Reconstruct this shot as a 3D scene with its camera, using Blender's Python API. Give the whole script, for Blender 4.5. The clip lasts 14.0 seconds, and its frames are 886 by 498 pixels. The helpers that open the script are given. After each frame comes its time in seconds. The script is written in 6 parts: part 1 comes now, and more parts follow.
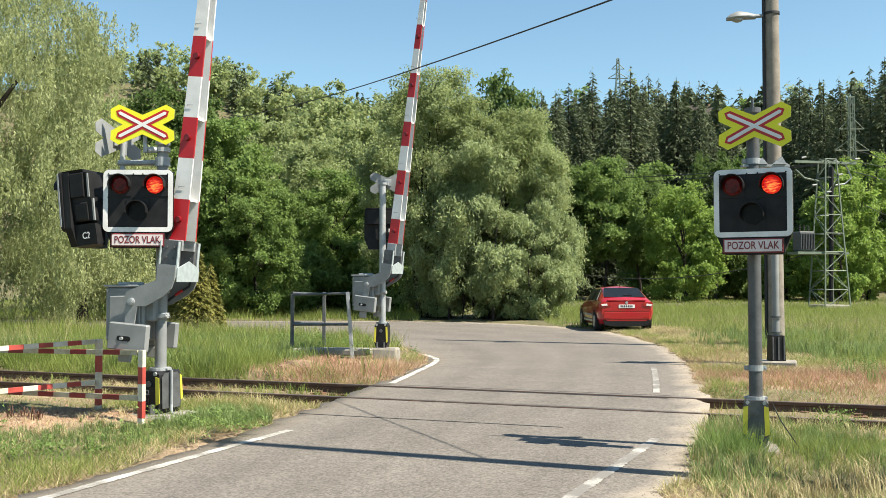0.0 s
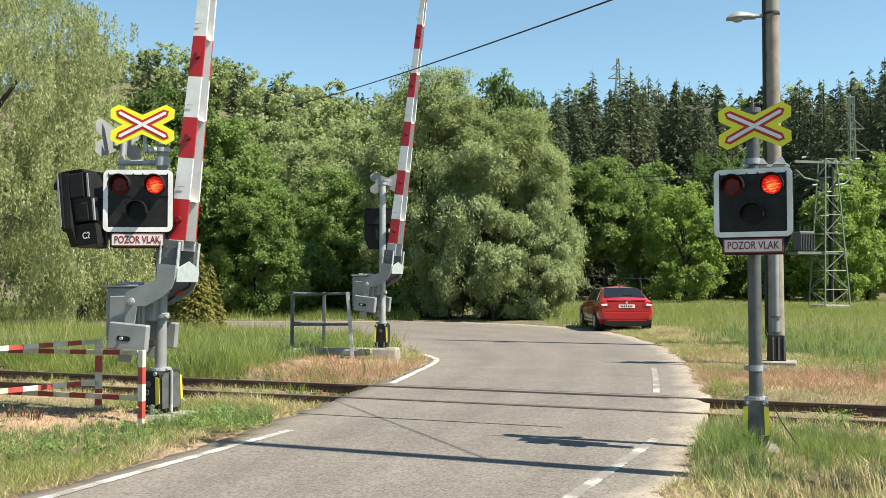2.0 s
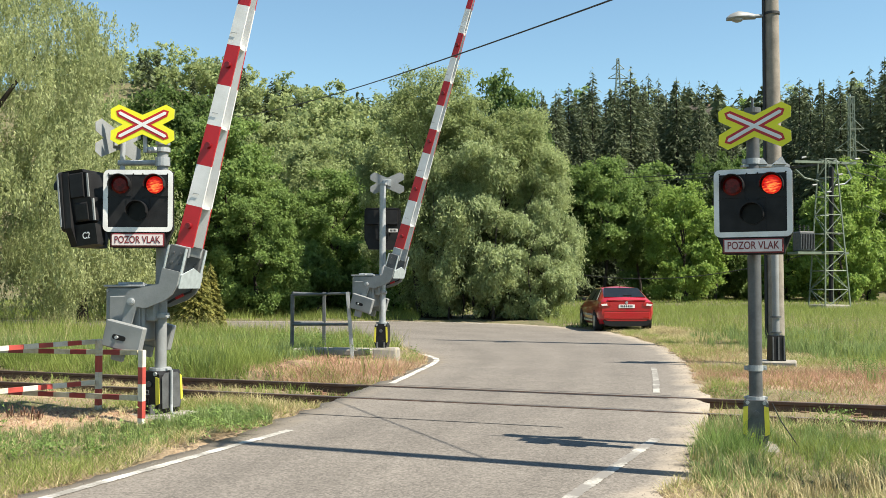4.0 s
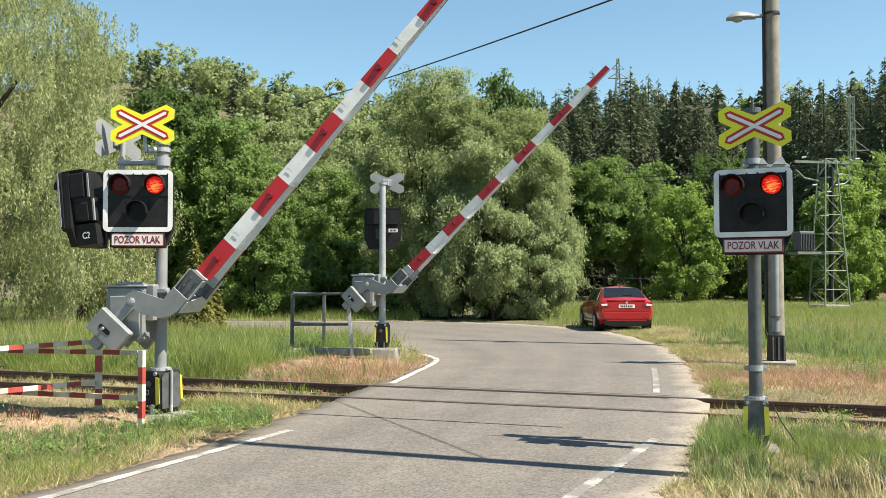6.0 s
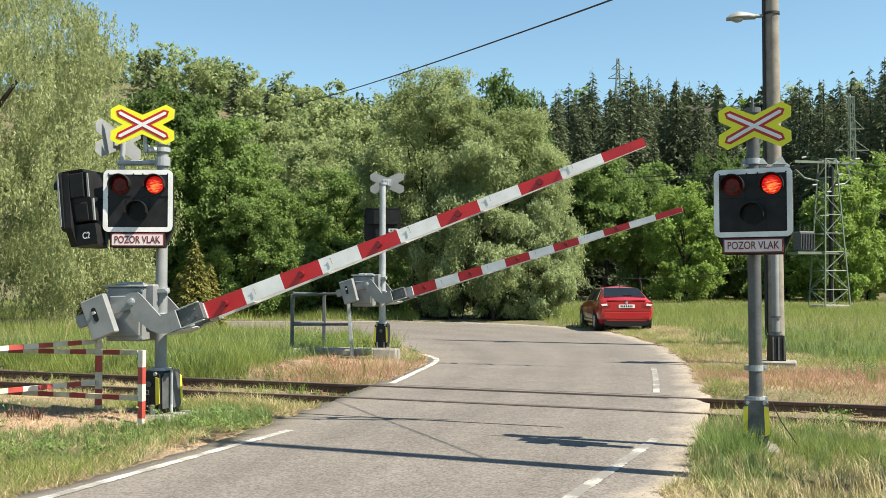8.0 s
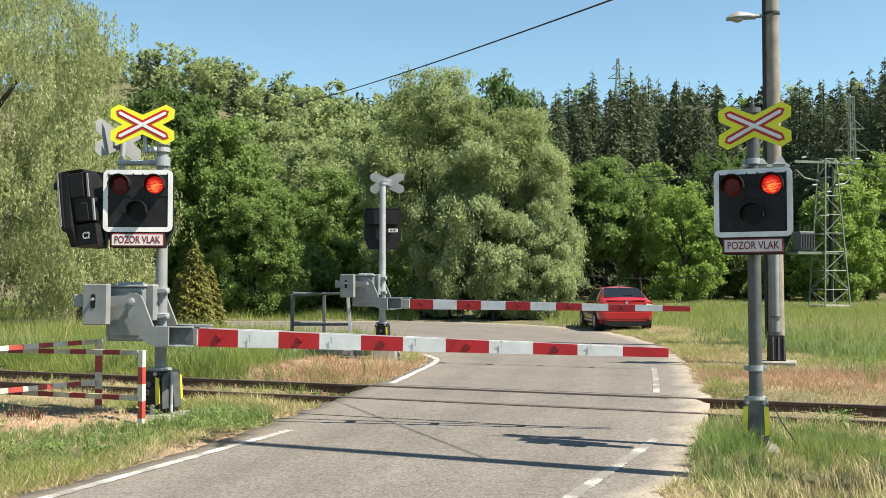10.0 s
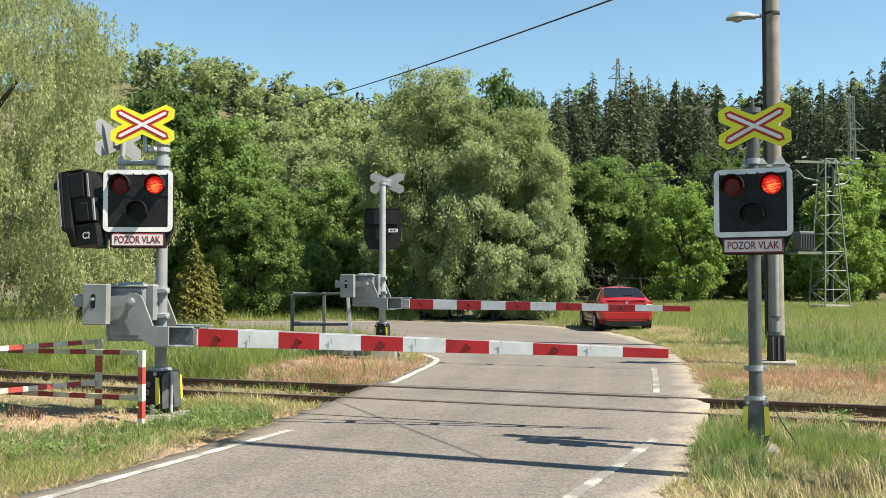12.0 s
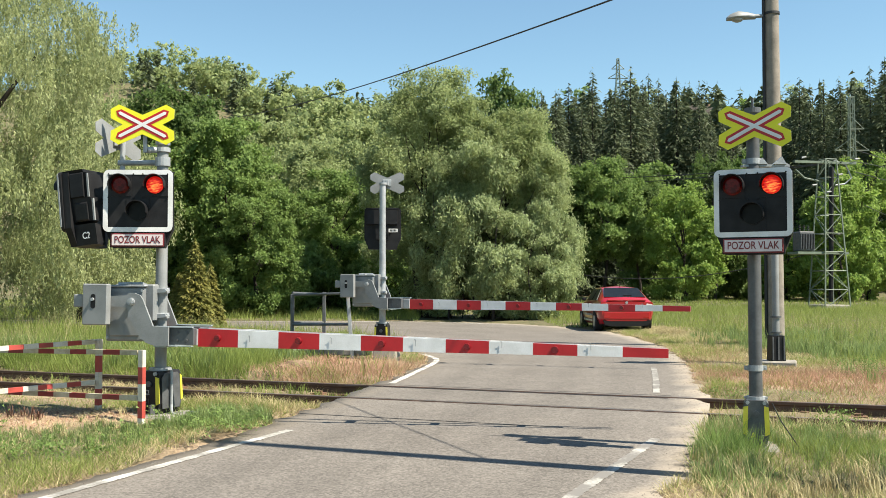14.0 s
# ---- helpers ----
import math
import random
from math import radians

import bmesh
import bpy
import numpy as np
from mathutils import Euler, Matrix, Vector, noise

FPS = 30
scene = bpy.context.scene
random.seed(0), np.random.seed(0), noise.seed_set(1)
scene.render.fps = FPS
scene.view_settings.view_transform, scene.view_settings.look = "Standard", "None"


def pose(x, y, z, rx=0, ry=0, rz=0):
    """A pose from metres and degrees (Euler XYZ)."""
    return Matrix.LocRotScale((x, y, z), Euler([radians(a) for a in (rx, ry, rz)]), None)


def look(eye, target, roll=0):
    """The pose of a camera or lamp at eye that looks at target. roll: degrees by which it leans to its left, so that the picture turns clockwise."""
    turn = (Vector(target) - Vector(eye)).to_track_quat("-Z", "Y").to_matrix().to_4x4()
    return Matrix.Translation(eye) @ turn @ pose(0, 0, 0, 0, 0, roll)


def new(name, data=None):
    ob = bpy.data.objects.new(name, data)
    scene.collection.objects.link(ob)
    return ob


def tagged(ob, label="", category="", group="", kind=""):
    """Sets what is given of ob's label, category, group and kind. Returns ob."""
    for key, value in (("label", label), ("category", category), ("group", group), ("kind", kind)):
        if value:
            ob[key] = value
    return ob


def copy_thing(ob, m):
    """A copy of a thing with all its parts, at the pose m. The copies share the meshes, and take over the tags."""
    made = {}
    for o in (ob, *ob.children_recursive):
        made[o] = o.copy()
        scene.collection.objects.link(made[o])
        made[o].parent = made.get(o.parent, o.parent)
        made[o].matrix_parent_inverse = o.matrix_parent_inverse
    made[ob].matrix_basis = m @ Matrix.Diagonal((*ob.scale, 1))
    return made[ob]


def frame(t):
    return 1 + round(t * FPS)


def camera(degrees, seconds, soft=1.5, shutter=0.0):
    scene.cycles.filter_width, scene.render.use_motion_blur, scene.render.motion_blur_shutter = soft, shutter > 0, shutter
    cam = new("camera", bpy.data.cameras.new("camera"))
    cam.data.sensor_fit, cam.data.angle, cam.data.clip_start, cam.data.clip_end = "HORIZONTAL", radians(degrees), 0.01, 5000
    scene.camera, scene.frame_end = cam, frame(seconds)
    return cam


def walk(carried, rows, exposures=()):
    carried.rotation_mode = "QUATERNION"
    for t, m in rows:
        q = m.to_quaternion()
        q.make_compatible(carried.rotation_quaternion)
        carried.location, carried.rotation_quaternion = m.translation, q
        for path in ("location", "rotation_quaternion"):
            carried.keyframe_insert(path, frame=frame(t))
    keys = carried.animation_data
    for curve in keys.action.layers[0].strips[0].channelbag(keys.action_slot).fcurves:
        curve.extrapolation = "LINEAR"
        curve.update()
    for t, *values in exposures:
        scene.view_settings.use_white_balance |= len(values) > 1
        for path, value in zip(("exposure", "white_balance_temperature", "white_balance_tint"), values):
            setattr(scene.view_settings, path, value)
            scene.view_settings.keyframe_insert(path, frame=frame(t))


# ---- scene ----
cam = camera(49.52, 14.0, soft=0.8)
EYE = pose(0, 0, 1.49, 92.156, 0, 0)
walk(cam, [(0, EYE), (14.0, EYE)])

# ---- light ----
SUN = Vector((0.558, -0.223, 0.799)).normalized()
world = bpy.data.worlds.new("sky")
scene.world = world
world.use_nodes = True
_n = world.node_tree.nodes
_sky = _n.new("ShaderNodeTexSky")
_sky.sky_type, _sky.sun_disc = "NISHITA", False
_sky.sun_elevation, _sky.sun_rotation = math.asin(SUN.z), math.atan2(SUN.x, SUN.y)
_sky.air_density, _sky.dust_density, _sky.ozone_density = 1.0, 0.3, 0.6
_tint = _n.new("ShaderNodeMix")
_tint.data_type, _tint.blend_type = "RGBA", "MULTIPLY"
_tint.inputs["Factor"].default_value = 1.0
_tint.inputs["B"].default_value = (0.85, 1.0, 0.965, 1)
world.node_tree.links.new(_sky.outputs[0], _tint.inputs["A"])
world.node_tree.links.new(_tint.outputs["Result"], _n["Background"].inputs[0])
_n["Background"].inputs[1].default_value = 0.076
_lamp = bpy.data.lights.new("sun", "SUN")
_lamp.energy, _lamp.angle, _lamp.color = 4.9, radians(0.53), (1.0, 0.915, 0.77)
new("sun", _lamp).matrix_world = look(SUN * 50, (0, 0, 0))
scene.view_settings.exposure = 1.24


# ---- materials ----
def mat(name, col, col2=None, rough=0.6, metal=0.0, scale=6.0, fine=90.0, bump=0.15, dist=0.004, island=0.0, coat=0.0, spec=0.5, mix=(0.35, 0.65)):
    """Noise at two scales between two colours, with fine relief."""
    m = bpy.data.materials.new(name)
    m.use_nodes = True
    nt = m.node_tree
    n, l = nt.nodes, nt.links
    b = n["Principled BSDF"]
    b.inputs["Roughness"].default_value, b.inputs["Metallic"].default_value = rough, metal
    b.inputs["Coat Weight"].default_value, b.inputs["Specular IOR Level"].default_value = coat, spec
    col2 = col2 or [c * 0.75 for c in col]
    tc = n.new("ShaderNodeTexCoord")
    big, small = n.new("ShaderNodeTexNoise"), n.new("ShaderNodeTexNoise")
    big.inputs["Scale"].default_value, small.inputs["Scale"].default_value = scale, fine
    big.inputs["Detail"].default_value, small.inputs["Detail"].default_value = 5, 3
    for q in (big, small):
        l.new(tc.outputs["Object"], q.inputs["Vector"])
    add = n.new("ShaderNodeMath")
    add.operation = "ADD"
    mul = n.new("ShaderNodeMath")
    mul.operation, mul.inputs[1].default_value = "MULTIPLY_ADD", 0.4
    l.new(small.outputs["Fac"], mul.inputs[0])
    mul.inputs[2].default_value = -0.2
    l.new(big.outputs["Fac"], add.inputs[0])
    l.new(mul.outputs[0], add.inputs[1])
    rng = n.new("ShaderNodeMapRange")
    rng.inputs["From Min"].default_value, rng.inputs["From Max"].default_value = mix
    l.new(add.outputs[0], rng.inputs["Value"])
    mx = n.new("ShaderNodeMix")
    mx.data_type = "RGBA"
    mx.inputs["A"].default_value, mx.inputs["B"].default_value = (*col, 1), (*col2, 1)
    l.new(rng.outputs[0], mx.inputs["Factor"])
    out = mx.outputs["Result"]
    if island:
        geo, hsv = n.new("ShaderNodeNewGeometry"), n.new("ShaderNodeHueSaturation")
        r2 = n.new("ShaderNodeMapRange")
        r2.inputs["To Min"].default_value, r2.inputs["To Max"].default_value = 1 - island, 1 + island
        l.new(geo.outputs["Random Per Island"], r2.inputs["Value"])
        l.new(r2.outputs[0], hsv.inputs["Value"])
        l.new(out, hsv.inputs["Color"])
        out = hsv.outputs["Color"]
    l.new(out, b.inputs["Base Color"])
    if bump:
        bp = n.new("ShaderNodeBump")
        bp.inputs["Strength"].default_value, bp.inputs["Distance"].default_value = bump, dist
        l.new(small.outputs["Fac"], bp.inputs["Height"])
        l.new(bp.outputs[0], b.inputs["Normal"])
    return m


def leaf_mat(name, col, col2, scale=0.5, through_light=0.42, vary=0.22):
    m = mat(name, col, col2, rough=0.55, scale=scale, fine=3.0, bump=0, island=vary, spec=0.15)
    n, l = m.node_tree.nodes, m.node_tree.links
    b = n["Principled BSDF"]
    tr, mx = n.new("ShaderNodeBsdfTranslucent"), n.new("ShaderNodeMixShader")
    mx.inputs[0].default_value = through_light
    hs = n.new("ShaderNodeHueSaturation")
    hs.inputs["Value"].default_value, hs.inputs["Hue"].default_value = 1.5, 0.492
    l.new(b.inputs["Base Color"].links[0].from_socket, hs.inputs["Color"])
    l.new(hs.outputs[0], tr.inputs[0])
    l.new(b.outputs[0], mx.inputs[1])
    l.new(tr.outputs[0], mx.inputs[2])
    l.new(mx.outputs[0], n["Material Output"].inputs[0])
    return m


def glow_mat(name, col, strength, hot):
    """A lit ribbed lens: hot in the middle, deep red at the rim."""
    m = bpy.data.materials.new(name)
    m.use_nodes = True
    n, l = m.node_tree.nodes, m.node_tree.links
    b = n["Principled BSDF"]
    tc, mp, tx, ln = n.new("ShaderNodeTexCoord"), n.new("ShaderNodeMapping"), n.new("ShaderNodeTexNoise"), n.new("ShaderNodeVectorMath")
    mp.inputs["Scale"].default_value = (22, 22, 75)
    l.new(tc.outputs["Object"], mp.inputs[0])
    l.new(mp.outputs[0], tx.inputs["Vector"])
    tx.inputs["Scale"].default_value = 1.0
    off = n.new("ShaderNodeVectorMath")
    off.operation, off.inputs[1].default_value = "ADD", (0, 0, 0.025)
    l.new(tc.outputs["Object"], off.inputs[0])
    ln.operation = "LENGTH"
    l.new(off.outputs[0], ln.inputs[0])
    mr, ad = n.new("ShaderNodeMapRange"), n.new("ShaderNodeMath")
    mr.inputs["From Min"].default_value, mr.inputs["From Max"].default_value = 0.0, 0.11
    mr.inputs["To Min"].default_value, mr.inputs["To Max"].default_value = 0.42, -0.1
    l.new(ln.outputs["Value"], mr.inputs["Value"])
    ad.operation = "ADD"
    l.new(mr.outputs[0], ad.inputs[0])
    l.new(tx.outputs["Fac"], ad.inputs[1])
    r = n.new("ShaderNodeValToRGB")
    e = r.color_ramp.elements
    e[0].position, e[1].position = 0.46, 0.86
    e[0].color, e[1].color = (col[0] * 0.45, col[1] * 0.3, col[2] * 0.3, 1), (*hot, 1)
    e.new(0.64).color = (*col, 1)
    l.new(ad.outputs[0], r.inputs[0])
    l.new(r.outputs[0], b.inputs["Emission Color"])
    b.inputs["Base Color"].default_value = (0.2, 0.01, 0.005, 1)
    b.inputs["Emission Strength"].default_value = strength
    return m


M_asphalt = mat("asphalt", (0.174, 0.158, 0.139), (0.127, 0.115, 0.102), rough=0.9, scale=0.7, fine=60, bump=0.45, dist=0.006, spec=0.2, mix=(0.15, 0.8))


def speckle(m):
    """Light and dark chippings, dull patches and hairline cracks in the asphalt."""
    n, l = m.node_tree.nodes, m.node_tree.links
    b = n["Principled BSDF"]
    src = b.inputs["Base Color"].links[0].from_socket
    tc = n.new("ShaderNodeTexCoord")
    chip, mid, crack, warp = n.new("ShaderNodeTexVoronoi"), n.new("ShaderNodeTexNoise"), n.new("ShaderNodeTexVoronoi"), n.new("ShaderNodeTexNoise")
    chip.inputs["Scale"].default_value, mid.inputs["Scale"].default_value = 62, 7
    mid.inputs["Detail"].default_value, mid.inputs["Roughness"].default_value = 9, 0.75
    crack.feature, crack.inputs["Scale"].default_value, warp.inputs["Scale"].default_value = "DISTANCE_TO_EDGE", 0.55, 3.0
    for q in (chip, mid, warp):
        l.new(tc.outputs["Object"], q.inputs["Vector"])
    wv = n.new("ShaderNodeMix")
    wv.data_type, wv.blend_type = "RGBA", "LINEAR_LIGHT"
    wv.inputs["Factor"].default_value = 0.28
    l.new(tc.outputs["Object"], wv.inputs["A"])
    l.new(warp.outputs["Color"], wv.inputs["B"])
    l.new(wv.outputs["Result"], crack.inputs["Vector"])
    sep = n.new("ShaderNodeSeparateColor")
    l.new(chip.outputs["Color"], sep.inputs[0])
    r1, r2, r3 = n.new("ShaderNodeMapRange"), n.new("ShaderNodeMapRange"), n.new("ShaderNodeMapRange")
    r1.inputs["To Min"].default_value, r1.inputs["To Max"].default_value = 0.68, 1.38
    r2.inputs["From Min"].default_value, r2.inputs["From Max"].default_value = 0.3, 0.7
    r2.inputs["To Min"].default_value, r2.inputs["To Max"].default_value = 0.86, 1.14
    r3.inputs["From Max"].default_value, r3.inputs["To Min"].default_value = 0.003, 0.72
    l.new(sep.outputs[0], r1.inputs["Value"])
    l.new(mid.outputs["Fac"], r2.inputs["Value"])
    l.new(crack.outputs["Distance"], r3.inputs["Value"])
    out = src
    for q in (r1, r2, r3):
        mx = n.new("ShaderNodeMix")
        mx.data_type, mx.blend_type = "RGBA", "MULTIPLY"
        mx.inputs["Factor"].default_value = 1.0
        l.new(out, mx.inputs["A"])
        l.new(q.outputs[0], mx.inputs["B"])
        out = mx.outputs["Result"]
    # tyre tracks rubbed dark, and pale dust towards both rims
    at, bend, ad = n.new("ShaderNodeAttribute"), n.new("ShaderNodeMath"), n.new("ShaderNodeMath")
    at.attribute_name = "across"
    bend.operation, bend.inputs[1].default_value, bend.inputs[2].default_value = "MULTIPLY_ADD", 0.07, -0.035
    l.new(mid.outputs["Fac"], bend.inputs[0])
    ad.operation = "ADD"
    l.new(at.outputs["Fac"], ad.inputs[0])
    l.new(bend.outputs[0], ad.inputs[1])
    r = n.new("ShaderNodeValToRGB")
    e = r.color_ramp.elements
    e[0].position, e[1].position = 0.0, 1.0
    e[0].color, e[1].color = (1, 1, 1, 1), (1, 1, 1, 1)
    for p, v in ((0.035, 0.8), (0.08, 0.06), (0.2, 0.0), (0.92, 0.05), (0.80, 0.0), (0.97, 0.55)):
        e.new(p).color = (v, v, v, 1)
    l.new(ad.outputs[0], r.inputs[0])
    t = n.new("ShaderNodeValToRGB")
    e = t.color_ramp.elements
    e[0].position, e[1].position = 0.0, 1.0
    e[0].color, e[1].color = (1, 1, 1, 1), (1, 1, 1, 1)
    for p, v in ((0.14, 1.0), (0.22, 0.88), (0.30, 1.0), (0.41, 0.89), (0.49, 1.0), (0.58, 0.9), (0.66, 1.0), (0.75, 0.9), (0.84, 1.0)):
        e.new(p).color = (v, v, v, 1)
    l.new(ad.outputs[0], t.inputs[0])
    tm, dm = n.new("ShaderNodeMix"), n.new("ShaderNodeMix")
    tm.data_type, tm.blend_type, dm.data_type = "RGBA", "MULTIPLY", "RGBA"
    tm.inputs["Factor"].default_value = 1.0
    l.new(out, tm.inputs["A"])
    l.new(t.outputs[0], tm.inputs["B"])
    l.new(r.outputs[0], dm.inputs["Factor"])
    l.new(tm.outputs["Result"], dm.inputs["A"])
    dm.inputs["B"].default_value = (0.27, 0.235, 0.19, 1)
    l.new(dm.outputs["Result"], b.inputs["Base Color"])


speckle(M_asphalt)
M_line = mat("road_paint", (0.52, 0.51, 0.47), (0.2, 0.19, 0.17), rough=0.85, scale=2.5, fine=36, mix=(0.36, 0.66))
M_faded = mat("faded_road_paint", (0.38, 0.37, 0.335), (0.17, 0.16, 0.145), rough=0.85, scale=3.5, fine=40, mix=(0.33, 0.55))
M_galv = mat("galvanised_steel", (0.38, 0.40, 0.41), (0.27, 0.29, 0.30), rough=0.5, metal=0.3, scale=9)
# spangled zinc, with the sky's reflection put into its pale bluish colour
M_zinc = mat("sky_tinted_zinc_sheet", (0.42, 0.48, 0.49), (0.33, 0.38, 0.39), rough=0.4, metal=0.15, scale=14)
M_grey = mat("grey_paint", (0.235, 0.245, 0.245), (0.175, 0.185, 0.185), rough=0.5, scale=4)
M_mast = mat("mast_steel", (0.105, 0.11, 0.114), (0.07, 0.073, 0.076), rough=0.5, metal=0.2, scale=7, fine=50)
M_black = mat("black_plastic", (0.011, 0.011, 0.012), (0.018, 0.018, 0.019), rough=0.5, scale=8, spec=0.2)
M_white = mat("white_paint", (0.74, 0.74, 0.73), (0.62, 0.62, 0.6), rough=0.45, scale=5)
M_red = mat("red_reflective", (0.44, 0.012, 0.018), (0.36, 0.010, 0.015), rough=0.4, scale=5)
M_boomlamp = mat("boom_lamp_red", (0.2, 0.006, 0.010), (0.1, 0.004, 0.007), rough=0.35, scale=30)
M_lens = mat("dark_red_glass", (0.15, 0.006, 0.006), (0.05, 0.003, 0.003), rough=0.25, scale=30, fine=200, spec=0.2)
M_lensdark = mat("dark_lens", (0.004, 0.0045, 0.005), (0.008, 0.0085, 0.009), rough=0.3, scale=20, spec=0.12)
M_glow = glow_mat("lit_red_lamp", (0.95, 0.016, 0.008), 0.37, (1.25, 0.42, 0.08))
M_darkglass = mat("dark_glass", (0.008, 0.009, 0.010), (0.012, 0.013, 0.014), rough=0.12, spec=0.3)
M_yellow = mat("yellow_reflective", (0.76, 0.74, 0.02), (0.70, 0.67, 0.02), rough=0.5, scale=3)
M_strip = mat("strip_reflective", (0.68, 0.62, 0.05), (0.56, 0.5, 0.05), rough=0.5, scale=6)
M_pink = mat("plate_white", (0.66, 0.58, 0.57), (0.6, 0.52, 0.51), rough=0.5)
M_letter = mat("letter_red", (0.19, 0.018, 0.024), (0.14, 0.015, 0.02), rough=0.5)
M_concrete = mat("concrete", (0.3, 0.275, 0.235), (0.2, 0.185, 0.16), rough=0.9, scale=5, fine=60, bump=0.4)
M_pole = mat("pole_concrete", (0.27, 0.24, 0.2), (0.17, 0.15, 0.125), rough=0.95, scale=4, fine=26, bump=0.6, dist=0.01, mix=(0.3, 0.7))
M_rail = mat("rail_steel", (0.055, 0.036, 0.028), (0.10, 0.058, 0.04), rough=0.6, metal=0.3, scale=4)
M_railtop = mat("rail_running_surface", (0.2, 0.17, 0.15), (0.12, 0.09, 0.075), rough=0.4, metal=0.7, scale=3)
M_rust = mat("rusty_sleeper", (0.15, 0.075, 0.045), (0.085, 0.045, 0.03), rough=0.9, scale=6, bump=0.4)
M_bark = mat("bark", (0.04, 0.031, 0.024), (0.022, 0.018, 0.014), rough=0.95, scale=6, fine=30, bump=0.6, dist=0.02)
M_wire = mat("cable", (0.02, 0.02, 0.022), rough=0.6)
M_lattice = mat("pale_green_steel", (0.15, 0.19, 0.14), (0.11, 0.14, 0.105), rough=0.6, scale=3)
M_soil = mat("dry_soil", (0.3, 0.2, 0.125), (0.15, 0.095, 0.06), rough=1, scale=9, fine=60, bump=1.0, dist=0.02)
M_willow = leaf_mat("willow_leaves", (0.335, 0.372, 0.185), (0.23, 0.265, 0.12), 0.6)
M_grey_willow = leaf_mat("grey_willow_leaves", (0.265, 0.315, 0.14), (0.185, 0.23, 0.092), 0.6)
M_silver = leaf_mat("silvery_willow_leaves", (0.295, 0.35, 0.17), (0.21, 0.26, 0.12), 0.6)
M_maple = leaf_mat("broad_leaves", (0.175, 0.255, 0.075), (0.12, 0.185, 0.05), 0.5)
M_dark = leaf_mat("dark_broad_leaves", (0.112, 0.17, 0.05), (0.076, 0.122, 0.034), 0.5)
M_bright = leaf_mat("bright_leaves", (0.23, 0.33, 0.08), (0.165, 0.245, 0.055), 0.5)
M_needle = leaf_mat("needles", (0.105, 0.13, 0.068), (0.068, 0.088, 0.046), 0.3, through_light=0.18)
M_thuja = leaf_mat("thuja_sprays", (0.2, 0.19, 0.05), (0.13, 0.14, 0.04), 1.0, through_light=0.2)
M_grass = leaf_mat("grass_blades", (0.23, 0.28, 0.075), (0.155, 0.205, 0.052), 0.7)
M_weedblade = leaf_mat("blue_green_blades", (0.2, 0.265, 0.10), (0.135, 0.19, 0.065), 0.7)
M_hay = leaf_mat("dry_grass_blades", (0.42, 0.37, 0.2), (0.29, 0.245, 0.125), 0.9, through_light=0.2)
M_pinkgrass = leaf_mat("red_dry_weeds", (0.43, 0.275, 0.185), (0.33, 0.215, 0.135), 0.9, through_light=0.2)


# ---- small builders ----
def thing(name, label, category, group="", m=None):
    ob = tagged(new(name), label, category, group)
    ob.empty_display_size = 0.2
    if m is not None:
        ob.matrix_basis = m
    return ob


def part(name, bm, material, parent, label="", m=None, smooth=False):
    me = bpy.data.meshes.new(name)
    bmesh.ops.recalc_face_normals(bm, faces=bm.faces)
    bm.to_mesh(me)
    bm.free()
    for q in material if isinstance(material, (list, tuple)) else [material]:
        me.materials.append(q)
    if smooth:
        me.shade_smooth()
        me.set_sharp_from_angle(angle=radians(40))
    ob = new(name, me)
    ob.parent = parent
    if m is not None:
        ob.matrix_basis = m
    if label:
        tagged(ob, label)
    return ob


def share(ob, parent, m):
    """Another part on the same mesh."""
    o = new(ob.name.split(".")[0], ob.data)
    o.parent, o.matrix_basis = parent, m
    return o


def bx(bm, x0, x1, y0, y1, z0, z1, bev=0.0, m=None, mi=0):
    r = bmesh.ops.create_cube(bm, size=1, matrix=(m or Matrix()) @ Matrix.Translation(((x0 + x1) / 2, (y0 + y1) / 2, (z0 + z1) / 2)) @ Matrix.Diagonal((x1 - x0, y1 - y0, z1 - z0, 1)))
    fs = {f for v in r["verts"] for f in v.link_faces}
    if bev:
        g = bmesh.ops.bevel(bm, geom=list({e for f in fs for e in f.edges}), offset=bev, segments=1, affect="EDGES")
        fs = set(g["faces"]) | {f for f in fs if f.is_valid}
    for f in fs:
        f.material_index = mi
    return bm


def cy(bm, p0, p1, r0, r1=None, seg=14, mi=0, caps=True):
    p0, p1 = Vector(p0), Vector(p1)
    d = p1 - p0
    q = d.to_track_quat("Z", "Y").to_matrix().to_4x4()
    r = bmesh.ops.create_cone(bm, cap_ends=caps, segments=seg, radius1=r0, radius2=r0 if r1 is None else r1, depth=d.length, matrix=Matrix.Translation((p0 + p1) / 2) @ q)
    for f in {f for v in r["verts"] for f in v.link_faces}:
        f.material_index = mi
    return bm


def prism(bm, pts, y0, y1, m=None, mi=0):
    """A polygon in x, z drawn out from y0 to y1."""
    m = m or Matrix()
    a = [bm.verts.new(m @ Vector((x, y0, z))) for x, z in pts]
    b = [bm.verts.new(m @ Vector((x, y1, z))) for x, z in pts]
    fs = [bm.faces.new(a), bm.faces.new(b[::-1])]
    for i in range(len(pts)):
        j = (i + 1) % len(pts)
        fs.append(bm.faces.new((a[j], a[i], b[i], b[j])))
    for f in fs:
        f.material_index = mi
    return bm


def B():
    return bmesh.new()


